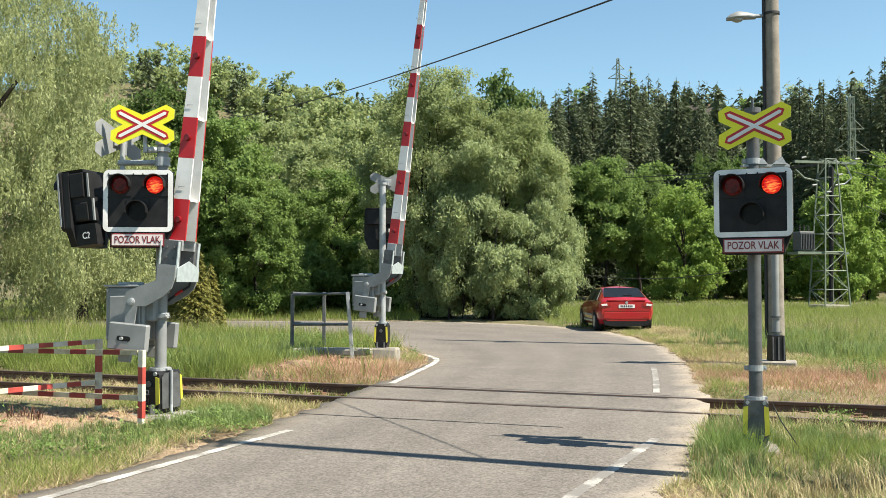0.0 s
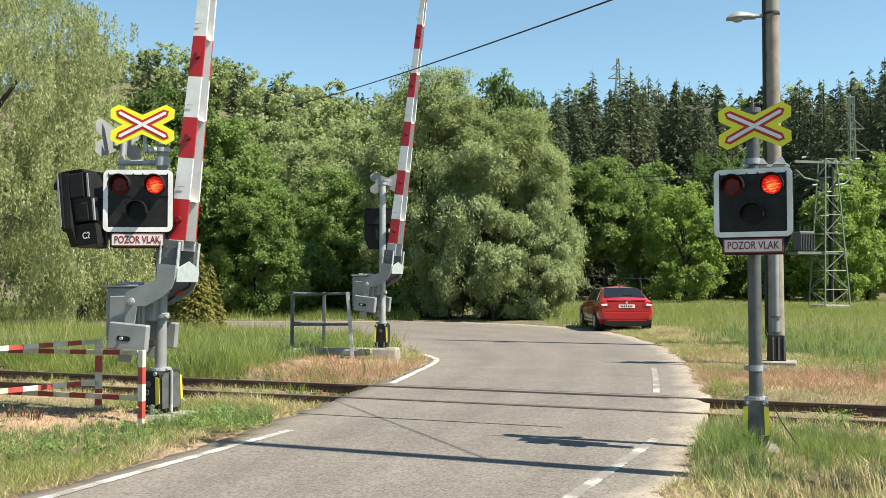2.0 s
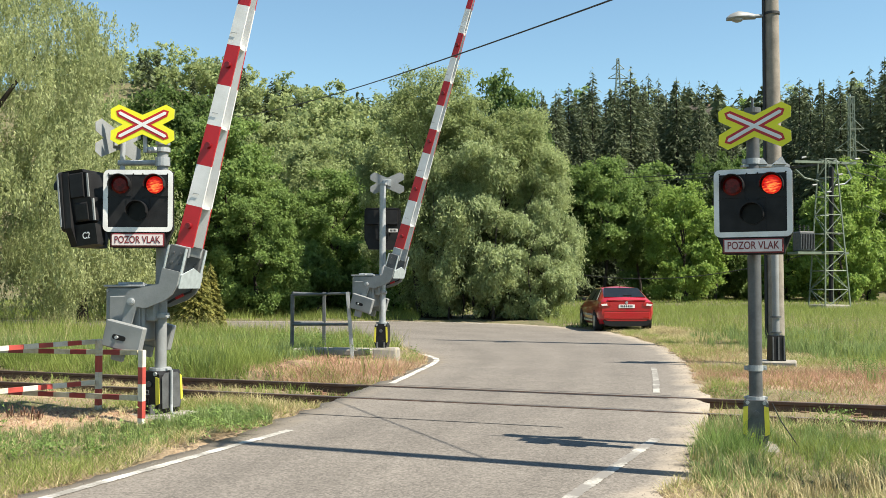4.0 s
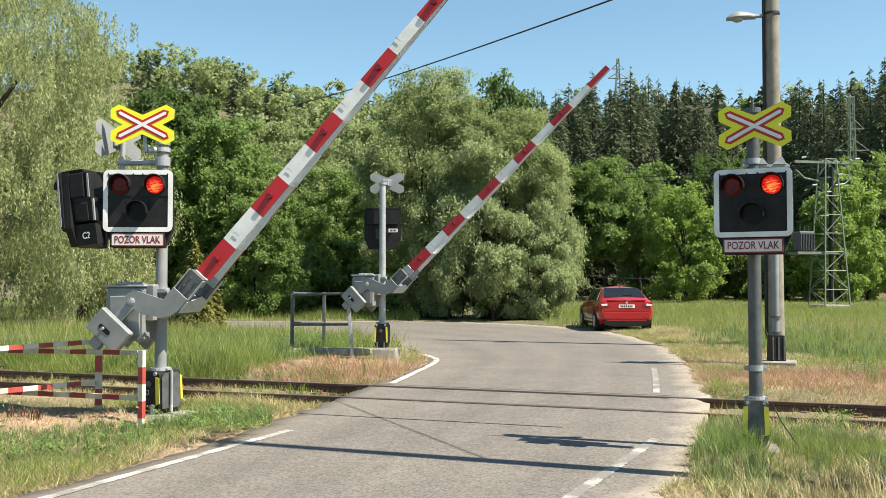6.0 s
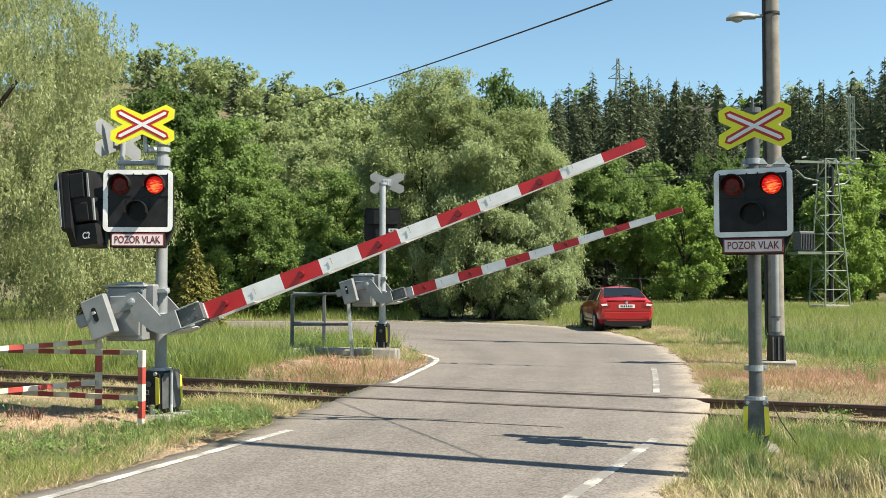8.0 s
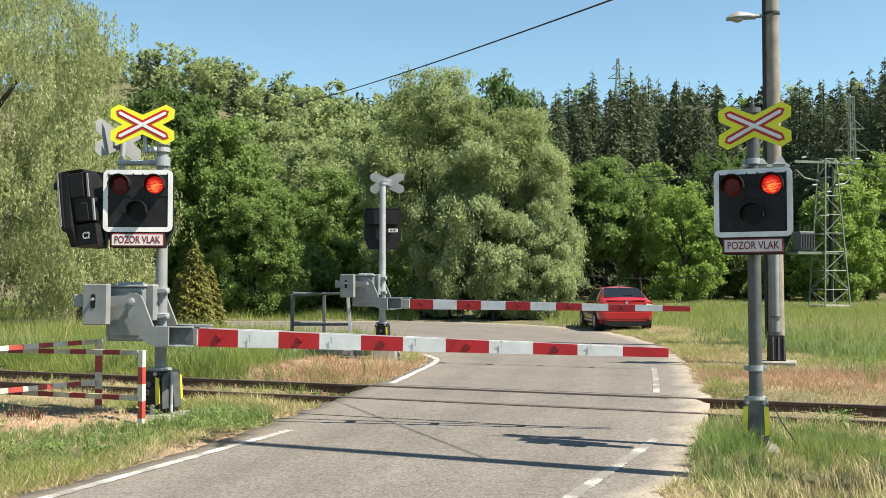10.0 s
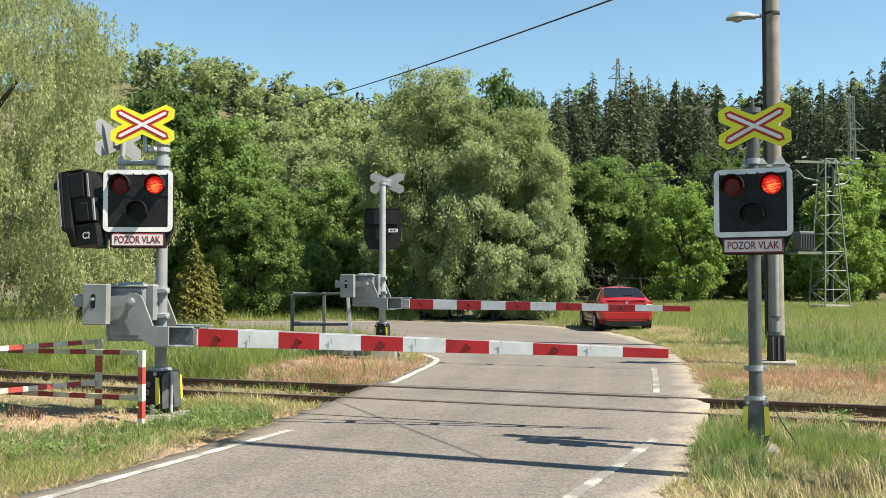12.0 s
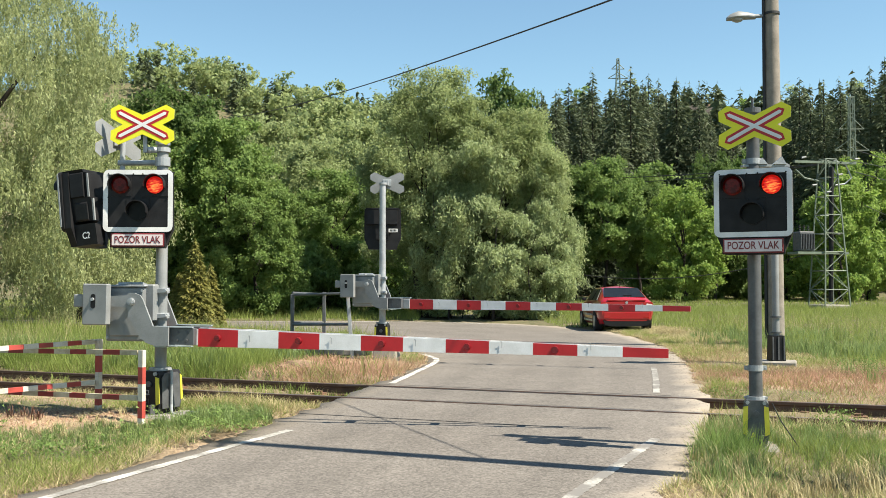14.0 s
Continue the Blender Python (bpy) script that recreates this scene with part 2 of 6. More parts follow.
def rounded(w, h, r, n=5):
    """A rounded rectangle, w by h, about the origin."""
    out = []
    for cx, cz, a0 in ((w / 2 - r, h / 2 - r, 0), (-w / 2 + r, h / 2 - r, 90), (-w / 2 + r, -h / 2 + r, 180), (w / 2 - r, -h / 2 + r, 270)):
        for k in range(n):
            a = radians(a0 + 90 * k / (n - 1))
            out.append((cx + r * math.cos(a), cz + r * math.sin(a)))
    return out


def ring(bm, outer, inner, y0, y1):
    """The band between two outlines of equal count."""
    n = len(outer)
    v = [[bm.verts.new((x, y, z)) for x, z in o] for o in (outer, inner) for y in (y0, y1)]
    for i in range(n):
        j = (i + 1) % n
        bm.faces.new((v[0][i], v[0][j], v[2][j], v[2][i]))
        bm.faces.new((v[1][j], v[1][i], v[3][i], v[3][j]))
        bm.faces.new((v[0][j], v[0][i], v[1][i], v[1][j]))
        bm.faces.new((v[2][i], v[2][j], v[3][j], v[3][i]))
    return bm


def words(name, text, size, material, parent, m, squeeze=1.0, label=""):
    cu = bpy.data.curves.new("words", "FONT")
    cu.body, cu.size, cu.align_x, cu.align_y, cu.extrude = text, size, "CENTER", "CENTER", 0.0008
    cu.offset = 0.01 * size
    o = bpy.data.objects.new("words", cu)
    scene.collection.objects.link(o)
    bpy.context.view_layer.update()
    me = bpy.data.meshes.new_from_object(o.evaluated_get(bpy.context.evaluated_depsgraph_get()))
    bpy.data.objects.remove(o)
    me.materials.clear()
    me.materials.append(material)
    ob = new(name, me)
    ob.parent, ob.matrix_basis = parent, m @ pose(0, 0, 0, 90) @ Matrix.Diagonal((squeeze, 1, 1, 1))
    return tagged(ob, label)


def sheet_mesh(name, verts, faces, material):
    """A mesh object from arrays: verts (n, 3), faces (m, k)."""
    me = bpy.data.meshes.new(name)
    n, k = faces.shape
    me.vertices.add(len(verts))
    me.vertices.foreach_set("co", np.ascontiguousarray(verts, dtype=np.float32).ravel())
    me.loops.add(n * k)
    me.loops.foreach_set("vertex_index", np.ascontiguousarray(faces, dtype=np.int32).ravel())
    me.polygons.add(n)
    me.polygons.foreach_set("loop_start", np.arange(0, n * k, k, dtype=np.int32))
    me.update(calc_edges=True)
    me.validate()
    me.materials.append(material)
    return new(name, me)


# ---- plan ----
TRACK_YAW = -20.4
TU = Vector((math.cos(radians(TRACK_YAW)), math.sin(radians(TRACK_YAW)), 0))
TV = Vector((-TU.y, TU.x, 0))
RAIL_FAR = Vector((-0.66, 14.15, 0))
TRACK_MID = RAIL_FAR - TV * 0.75


def smooth_line(p, rounds=2):
    for _ in range(rounds):
        q = [p[0]]
        for a, b in zip(p, p[1:]):
            q += [(a[0] * 0.75 + b[0] * 0.25, a[1] * 0.75 + b[1] * 0.25), (a[0] * 0.25 + b[0] * 0.75, a[1] * 0.25 + b[1] * 0.75)]
        p = q + [p[-1]]
    return p


ROAD_L = smooth_line([(-7.6, -6), (-3.2, 6), (-1.95, 9.9), (-1.1, 14.0), (-0.4, 17.6), (-0.25, 19.5), (-0.7, 21.5), (-1.6, 24.5), (-3.5, 28), (-7, 31.5), (-14, 34), (-45, 36)])
ROAD_R = smooth_line([(-3.2, -6), (1.6, 6.7), (2.75, 10.0), (3.7, 13.7), (4.75, 18.8), (5.45, 24.1), (5.45, 30.5), (4.7, 33.2), (3.6, 36), (1.5, 38.5), (-2, 40.2), (-7.4, 40), (-14, 41), (-45, 42)])


def ragged(line, amp):
    """Subdivide an edge and let it wander a little."""
    out = []
    for (xa, ya), (xb, yb) in zip(line, line[1:]):
        n = max(1, int(math.hypot(xb - xa, yb - ya) / 0.12)) if -1 < ya < 34 else 1
        for k in range(n):
            x, y = xa + (xb - xa) * k / n, ya + (yb - ya) * k / n
            out.append((x + amp * (noise.noise(Vector((x * 2.2, y * 2.2, 0))) + 0.5 * noise.noise(Vector((x * 8, y * 8, 3)))), y))
    return out + [line[-1]]


ROAD = np.array(ragged(ROAD_L, 0.16) + ragged(ROAD_R, 0.2)[::-1])


def inside(qx, qy, poly):
    r = np.zeros(qx.shape, bool)
    for (x0, y0), (x1, y1) in zip(poly, np.roll(poly, -1, 0)):
        c = (y0 > qy) != (y1 > qy)
        r ^= c & (qx < (x1 - x0) * (qy - y0) / (y1 - y0 + 1e-12) + x0)
    return r


def track_off(x, y):
    """Distance from the track's middle, across it."""
    return (x - TRACK_MID.x) * TV.x + (y - TRACK_MID.y) * TV.y


def wave(x, y, s, k=0.0):
    """Smooth pseudo-noise in -1..1."""
    return (np.sin(x * s + 1.3 * np.sin(y * s * 0.7 + k) + k) + np.sin(y * s * 1.1 + 1.7 * np.sin(x * s * 0.6 + 2 * k) + 2.1 + k)) / 2


RIDGE = ([-0.6, -0.36, -0.30, -0.24, -0.19, -0.15, -0.1, 0.0, 0.06, 0.12, 0.2, 0.26, 0.30, 0.36, 0.42, 0.6], [44, 51, 52, 49, 47, 44, 43, 40, 38, 40, 42, 41, 40, 39, 40, 41])


def height(x, y):
    """The lie of the land: flat by the crossing, a wooded hill behind."""
    d = np.hypot(x, y)
    z = 0.035 * wave(x, y, 1.9) + 0.02 * wave(x, y, 5.3, 1.0) + 0.03
    far = np.clip((d - 100) / 160, 0, 1)
    ridge = np.interp(x / np.maximum(np.abs(y), 1), RIDGE[0], RIDGE[1])
    z = z + far * far * (3 - 2 * far) * (y > 0) * (ridge + 2 * wave(x, y, 0.03, 2.0))
    t = np.abs(track_off(x, y))
    z = z - 0.17 * np.clip((1.9 - t) / 0.5, 0, 1) * (d < 60)
    return z


def edge_off(x, y):
    """Distance from the nearer edge of the asphalt, along x."""
    return np.minimum(*(np.abs(x - np.interp(y, [p[1] for p in e], [p[0] for p in e])) for e in (ROAD_L[:24], ROAD_R[:24])))


def ground():
    gx = np.concatenate([[-900, -600, -400], np.arange(-300, -42, 12), np.arange(-42, -12, 1.2), np.arange(-12, 12, 0.22), np.arange(12, 42, 1.2), np.arange(42, 300, 12), [400, 600, 900]])
    gy = np.concatenate([[-600, -200, -60, -20], np.arange(-12, 4, 1.5), np.arange(4, 28, 0.22), np.arange(28, 60, 1.0), np.arange(60, 360, 7), [420, 600, 1200]])
    X, Y = np.meshgrid(gx, gy)
    Z = height(X, Y)
    road = inside(X, Y, ROAD)
    Z[road] = -0.05
    Z = np.where((edge_off(X, Y) < 0.35) & (Y > 2) & (Y < 27), np.minimum(Z, 0.008), Z)
    v = np.stack([X, Y, Z], -1).reshape(-1, 3)
    i = np.arange(len(gy) - 1)[:, None] * len(gx) + np.arange(len(gx) - 1)
    f = np.stack([i, i + 1, i + len(gx) + 1, i + len(gx)], -1).reshape(-1, 4)
    m = mat("earth_and_turf", (0.06, 0.068, 0.024), (0.15, 0.12, 0.065), rough=1, scale=1.3, fine=40, bump=0.6, dist=0.02)
    n, l = m.node_tree.nodes, m.node_tree.links
    at, mx = n.new("ShaderNodeAttribute"), n.new("ShaderNodeMix")
    at.attribute_name, mx.data_type = "dryness", "RGBA"
    src = n["Principled BSDF"].inputs["Base Color"].links[0].from_socket
    l.new(at.outputs["Fac"], mx.inputs["Factor"])
    l.new(src, mx.inputs["A"])
    tc, n1, n2, r = n.new("ShaderNodeTexCoord"), n.new("ShaderNodeTexNoise"), n.new("ShaderNodeTexNoise"), n.new("ShaderNodeValToRGB")
    ad = n.new("ShaderNodeMath")
    n1.inputs["Scale"].default_value, n2.inputs["Scale"].default_value = 2.2, 17.0
    n1.inputs["Detail"].default_value = n2.inputs["Detail"].default_value = 6.0
    for q in (n1, n2):
        l.new(tc.outputs["Object"], q.inputs["Vector"])
    ad.operation = "ADD"
    l.new(n1.outputs["Fac"], ad.inputs[0])
    l.new(n2.outputs["Fac"], ad.inputs[1])
    r.color_ramp.elements[0].position, r.color_ramp.elements[1].position = 0.0, 1.0
    r.color_ramp.elements[0].color, r.color_ramp.elements[1].color = (0.16, 0.105, 0.065, 1), (0.43, 0.325, 0.215, 1)
    mr = n.new("ShaderNodeMapRange")
    mr.inputs["From Min"].default_value, mr.inputs["From Max"].default_value = 0.72, 1.28
    l.new(ad.outputs[0], mr.inputs["Value"])
    l.new(mr.outputs[0], r.inputs[0])
    l.new(r.outputs[0], mx.inputs["B"])
    l.new(mx.outputs["Result"], n["Principled BSDF"].inputs["Base Color"])
    ob = sheet_mesh("ground", v, f, m)
    a = ob.data.attributes.new("dryness", "FLOAT", "POINT")
    a.data.foreach_set("value", dryness(v[:, 0], v[:, 1]).astype(np.float32))
    ob.data.shade_smooth()
    return tagged(ob, "grassy ground with dry earth along the track", "ground", kind="structure")


def blob(x, y, cx, cy_, rx, ry):
    return np.clip(1.6 - 1.6 * (((x - cx) / rx) ** 2 + ((y - cy_) / ry) ** 2), 0, 1)


def dryness(x, y):
    """Where bare dry earth and dead weeds show."""
    t = track_off(x, y)
    band = np.clip((2.9 - np.abs(t + 0.2)) / 0.8, 0, 1) * 0.75 * np.where((x < -2.6) & (t > 0.8), 0.3, 1.0)
    rim = edge_off(x, y)
    shoulder = np.clip(1.0 - rim / 0.55 + 0.35 * wave(x, y, 3.1, 1.0), 0, 1) * 0.85 * ((y > 2) & (y < 27))
    d = np.maximum.reduce([shoulder, band * (0.6 + 0.4 * wave(x, y, 2.3)), blob(x, y, -4.6, 10.6, 1.7, 0.8), blob(x, y, -1.9, 18.0, 1.3, 1.2), blob(x, y, 5.9, 14.4, 2.6, 1.3), blob(x, y, 5.2, 22, 1.2, 5) * 0.7])
    return np.clip(d, 0, 1) * (np.hypot(x, y) < 60)


ground()


def road():
    left, right = np.array(ragged(ROAD_L, 0.16)), np.array(ragged(ROAD_R, 0.2))

    def even(p, n):
        d = np.concatenate([[0], np.cumsum(np.hypot(*np.diff(p, axis=0).T))])
        q = np.linspace(0, d[-1], n)
        return np.stack([np.interp(q, d, p[:, 0]), np.interp(q, d, p[:, 1])], 1)

    rows, cols = 900, 13
    left, right = even(left, rows), even(right, rows)
    u = np.linspace(0, 1, cols)
    top = left[:, None, :] * (1 - u)[None, :, None] + right[:, None, :] * u[None, :, None]
    v = np.concatenate([top, np.zeros((rows, cols, 1))], 2)
    rim = v[:, [0, -1], :] - np.array([0, 0, 0.08])
    v = np.concatenate([rim[:, :1], v, rim[:, 1:]], 1).reshape(-1, 3)
    k = np.arange(rows - 1)[:, None] * (cols + 2) + np.arange(cols + 1)
    ob = sheet_mesh("road", v, np.stack([k, k + 1, k + cols + 3, k + cols + 2], -1).reshape(-1, 4), M_asphalt)
    a = ob.data.attributes.new("across", "FLOAT", "POINT")
    a.data.foreach_set("value", np.tile(np.concatenate([[0], u, [1]]), rows).astype(np.float32))
    tagged(ob, "worn grey asphalt road curving away over the crossing", "road", kind="structure")

    def stripe(pts, w, label, paint=M_line):
        b = B()
        p = [Vector((x, y, 0.005)) for x, y in smooth_line(pts, 5)]
        rng = random.Random(5)
        prev = None
        for i, q in enumerate(p):
            d = (p[min(i + 1, len(p) - 1)] - p[max(i - 1, 0)]).normalized()
            s = Vector((-d.y, d.x, 0)) * w / 2 * rng.uniform(0.82, 1.08)
            cur = (b.verts.new(q - s), b.verts.new(q + s))
            if prev:
                b.faces.new((prev[0], cur[0], cur[1], prev[1]))
            prev = cur
        tagged(part("edge_line", b, paint, None), label, "road marking", kind="structure")

    stripe([(-5.0, 1.0), (-2.80, 6.72), (-2.2, 8.3), (-1.57, 9.93)], 0.105, "worn white edge line on the asphalt")
    stripe([(-0.78, 14.6), (-0.45, 16.6), (-0.17, 18.3), (-0.1, 19.4), (-0.32, 20.4), (-0.52, 20.9)], 0.12, "curved white edge line round the bend")
    stripe([(-1.7, 1.0), (0.854, 6.72), (1.4, 7.9), (2.07, 9.38)], 0.11, "faded white edge line on the asphalt", M_faded)
    stripe([(2.94, 13.3), (3.4, 15.4), (3.8, 17.4)], 0.1, "white edge line past the track", M_faded)
    stripe([(-9.0, 39.5), (-5.0, 39.5), (-2.1, 39.3), (0.6, 38.1), (2.4, 36.2)], 0.14, "pale edge line on the outer side of the bend")
    # cut seams and flange grooves along the rails
    for off, w in ((0.75 - 0.09, 0.045), (-0.75 + 0.09, 0.045), (-2.35, 0.03), (0.98, 0.02)):
        c = TRACK_MID + TV * off
        b = B()
        a0, a1 = c - TU * 0.95, c + TU * 3.9
        if off < -2:
            a0, a1 = c - TU * 0.2, c + TU * 3.2
        s = TV * w / 2
        vs = [b.verts.new(q + Vector((0, 0, 0.003))) for q in (a0 - s, a1 - s, a1 + s, a0 + s)]
        b.faces.new(vs)
        tagged(part("seam", b, M_black, None), "dark joint in the asphalt beside the rail", "road joint", kind="structure")


road()


def track():
    root = thing("railway_track", "single railway track with rusty rails and weedy sleepers", "railway track", m=Matrix.Translation(TRACK_MID) @ pose(0, 0, 0, 0, 0, TRACK_YAW))
    prof = [(-0.065, -0.16), (0.065, -0.16), (0.065, -0.145), (0.012, -0.125), (0.012, -0.045), (0.034, -0.03), (0.034, 0.006), (0.026, 0.012), (-0.026, 0.012), (-0.034, 0.006), (-0.034, -0.03), (-0.012, -0.045), (-0.012, -0.125), (-0.065, -0.145)]
    first = None
    for off in (0.75, -0.75):
        if first is None:
            b = prism(B(), [(x, z) for x, z in prof], -60, 60, Matrix.Rotation(radians(90), 4, "Z"))
            b.normal_update()
            for f in b.faces:
                f.material_index = 1 if abs(f.normal.z) > 0.9 and f.calc_center_median().z > 0 else 0
            first = part("rail", b, [M_rail, M_railtop], root, m=pose(0, off, 0))
        else:
            share(first, root, pose(0, off, 0))
    sl = None
    for k in range(-34, 36):
        x = k * 0.62
        if -1.1 < x < 4.0:
            continue
        if sl is None:
            sl = part("sleeper", bx(B(), -0.12, 0.12, -1.2, 1.2, -0.26, -0.135, 0.015), M_rust, root, m=pose(x, 0, 0))
            b = bx(B(), -0.10, 0.10, -0.2, 0.2, -0.135, -0.118)
            for s in (-1, 1):
                bx(b, -0.05, 0.05, s * 0.11 - 0.03, s * 0.11 + 0.03, -0.118, -0.09)
            pl = part("rail_plate", b, M_rust, root, m=pose(x, 0.75, 0))
        else:
            share(sl, root, pose(x, 0, 0, 0, 0, random.uniform(-0.6, 0.6)))
            share(pl, root, pose(x, 0.75, 0))
        share(pl, root, pose(x, -0.75, 0))


track()


# ---- crossing signals and barriers ----
def tube(bm, pts, r, seg=6, r_end=None):
    """One swept tube along the points."""
    pts = [Vector(p) for p in pts]
    prev = None
    for i, p in enumerate(pts):
        d = (pts[min(i + 1, len(pts) - 1)] - pts[max(i - 1, 0)]).normalized()
        s = d.cross(Vector((0.13, 0.21, 0.97))).normalized()
        u = s.cross(d)
        rr = r if r_end is None else r + (r_end - r) * i / (len(pts) - 1)
        cur = [bm.verts.new(p + rr * (math.cos(6.2832 * k / seg) * s + math.sin(6.2832 * k / seg) * u)) for k in range(seg)]
        if prev:
            for k in range(seg):
                bm.faces.new((prev[k], prev[(k + 1) % seg], cur[(k + 1) % seg], cur[k]))
        prev = cur
    return bm


def xshape(length, w, phi):
    """Two crossed bars with pointed ends, as one outline."""
    c, s = math.cos(radians(phi)), math.sin(radians(phi))
    n, e = (0, w / c), (w / s, 0)
    up = [((length - w) * c - w * s, (length - w) * s + w * c), (length * c, length * s), ((length - w) * c + w * s, (length - w) * s - w * c)]
    q = [n] + up + [e] + [(x, -z) for x, z in up[::-1]] + [(0, -w / c)] + [(-x, -z) for x, z in up] + [(-w / s, 0)] + [(-x, z) for x, z in up[::-1]]
    return q


YELLOW_X = [(0, 0.105), (0.25, 0.216), (0.338, 0.164), (0.334, 0.067), (0.211, 0), (0.334, -0.067), (0.338, -0.164), (0.25, -0.216), (0, -0.105), (-0.25, -0.216), (-0.338, -0.164), (-0.334, -0.067), (-0.211, 0), (-0.334, 0.067), (-0.338, 0.164), (-0.25, 0.216)]


def crossbuck(parent, m, face, k=1.0):
    pl = part("crossbuck", prism(B(), [(x * k, z * k) for x, z in YELLOW_X], 0.0, 0.004), M_grey, parent, "galvanised back of the crossed warning sign", m)
    part("reflective_face", prism(B(), [(x * k, z * k) for x, z in YELLOW_X], -0.004, -0.0005), face, pl, "fluorescent yellow reflective sheet")
    part("red_cross", prism(B(), xshape(0.315 * k, 0.042 * k, 27.5), -0.007, -0.0045), M_red, pl, "red crossed bars")
    part("white_cross", prism(B(), xshape(0.285 * k, 0.0165 * k, 27.5), -0.010, -0.0075), M_white, pl, "white crossed bars")
    b = bx(B(), -0.08, 0.08, 0.0045, 0.03, -0.07, 0.07, 0.005)
    bx(b, -0.03, 0.03, 0.03, 0.09, -0.05, 0.05, 0.005)
    part("sign_bracket", b, M_galv, pl)
    return pl


LAMPS = []


def signal_head(parent, m, lit=True, plate=True, mark="", back_tag=False, deep=0.6):
    """A flashing-light head that faces -y, with three round openings."""
    W, H = 0.735, 0.665
    b = prism(B(), rounded(W, H, 0.06), -0.02, 0.02)
    body = part("signal_head", b, M_black, parent, "black signal head with two red flashing lamps", m)
    hood = B()
    prism(hood, [(-0.345, 0.31), (0.345, 0.31), (0.355, -0.30), (0.27, -0.5), (-0.27, -0.5), (-0.355, -0.30)], 0.0205, 0.10)
    prism(hood, [(-0.30, 0.29), (0.30, 0.29), (0.30, 0.0), (-0.30, 0.0)], 0.1005, 0.1 + 0.2 * deep)
    prism(hood, [(-0.14, -0.01), (0.14, -0.01), (0.12, -0.30), (-0.12, -0.30)], 0.1005, 0.1 + 0.16 * deep)
    prism(hood, [(-0.31, 0.30), (0.31, 0.30), (0.33, 0.33), (-0.33, 0.33)], 0.02, 0.1 + 0.17 * deep)
    part("housing", hood, M_black, body)
    part("border", ring(B(), rounded(W - 0.005, H - 0.005, 0.058), rounded(W - 0.105, H - 0.105, 0.012), -0.026, -0.0205), M_white, body, "white reflective border")
    fr = B()
    for x0, x1, z0, z1 in ((-0.31, -0.07, 0.05, 0.275), (0.07, 0.31, 0.05, 0.275), (-0.12, 0.12, -0.275, 0.02)):
        prism(fr, [(x0, z0), (x1, z0), (x1, z1), (x0, z1)], -0.028, -0.0205)
    for x in (-0.31, -0.05, 0.05, 0.31):
        for z in (0.285, 0.035):
            cy(fr, (x, -0.034, z), (x, -0.0205, z), 0.007, seg=8)
    part("lamp_panel", fr, M_black, body)
    for i, (x, z) in enumerate(((-0.182, 0.168), (0.182, 0.168), (0.0, -0.11))):
        v = B()
        n = 22
        rings = []
        for y, fw in ((-0.0285, 1), (-0.13, 1)):
            for rad in (0.112, 0.105):
                rings.append([v.verts.new((x + rad * math.cos(a), y if math.sin(a) > -0.2 else max(y, -0.05), z + rad * math.sin(a))) for a in (radians(-30 + 240 * k / n) for k in range(n + 1))])
        o0, i0, o1, i1 = rings
        for k in range(n):
            for p, q in ((o0, o1), (o1, i1), (i1, i0), (i0, o0)):
                v.faces.new((p[k], p[k + 1], q[k + 1], q[k]))
        part("visor", v, M_black, body)
        if i == 2 or not lit:
            part("lens", cy(B(), (x, -0.04, z), (x, -0.029, z), 0.1, 0.1, 24), M_lensdark if i == 2 else M_lens, body, "dark unlit lens")
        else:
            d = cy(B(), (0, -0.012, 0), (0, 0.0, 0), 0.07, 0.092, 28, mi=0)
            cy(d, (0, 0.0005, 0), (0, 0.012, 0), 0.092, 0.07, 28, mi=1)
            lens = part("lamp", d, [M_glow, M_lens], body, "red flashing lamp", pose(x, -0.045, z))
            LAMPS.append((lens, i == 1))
    if plate:
        pl = part("word_plate", bx(B(), -0.28, 0.28, -0.03, -0.0215, -0.485, -0.345, 0.003), M_letter, body, "red-edged plate with red capitals")
        bx(hood := B(), -0.29, 0.29, -0.021, 0.02, -0.495, -0.336)
        part("plate_holder", hood, M_black, body)
        part("plate_face", bx(B(), -0.266, 0.266, -0.034, -0.0305, -0.472, -0.358), M_pink, pl)
        words("lettering", "POZOR VLAK", 0.104, M_letter, pl, pose(0, -0.0365, -0.415), 0.76)
    if back_tag:
        t = part("tag", bx(B(), -0.31, -0.13, 0.225, 0.23, -0.16, -0.09), M_white, body, "white tag with unreadable marks")
        bb = B()
        for k in range(5):
            bx(bb, -0.285 + k * 0.028, -0.267 + k * 0.028, 0.2305, 0.232, -0.145, -0.105)
        part("mark", bb, M_black, t)
    if mark:
        side = B()
        prism(side, [(0.12, -0.30), (0.30, -0.27), (0.28, -0.50), (0.14, -0.52)], 0.1005, 0.36)
        prism(side, [(0.10, 0.02), (0.315, 0.02), (0.29, -0.24), (0.14, -0.24)], 0.1005, 0.34)
        part("cable_box", side, M_black, body)
        # lighter strips that paint sun sheen onto the black head's edges
        part("edge_sheen", bx(bx(B(), 0.30, 0.314, 0.303, 0.322, 0.02, 0.28), 0.28, 0.302, 0.343, 0.362, -0.24, 0.0), M_grey, body)
        part("rim_sheen", bx(B(), 0.368, 0.374, -0.022, -0.006, -0.28, 0.30), M_galv, body)
        part("side_hood", prism(B(), [(0.316, 0.30), (0.34, 0.28), (0.34, 0.03), (0.316, 0.02)], 0.11, 0.27), M_black, body)
        part("side_hood", prism(B(), [(0.302, -0.02), (0.325, -0.05), (0.315, -0.22), (0.295, -0.24)], 0.14, 0.29), M_black, body)
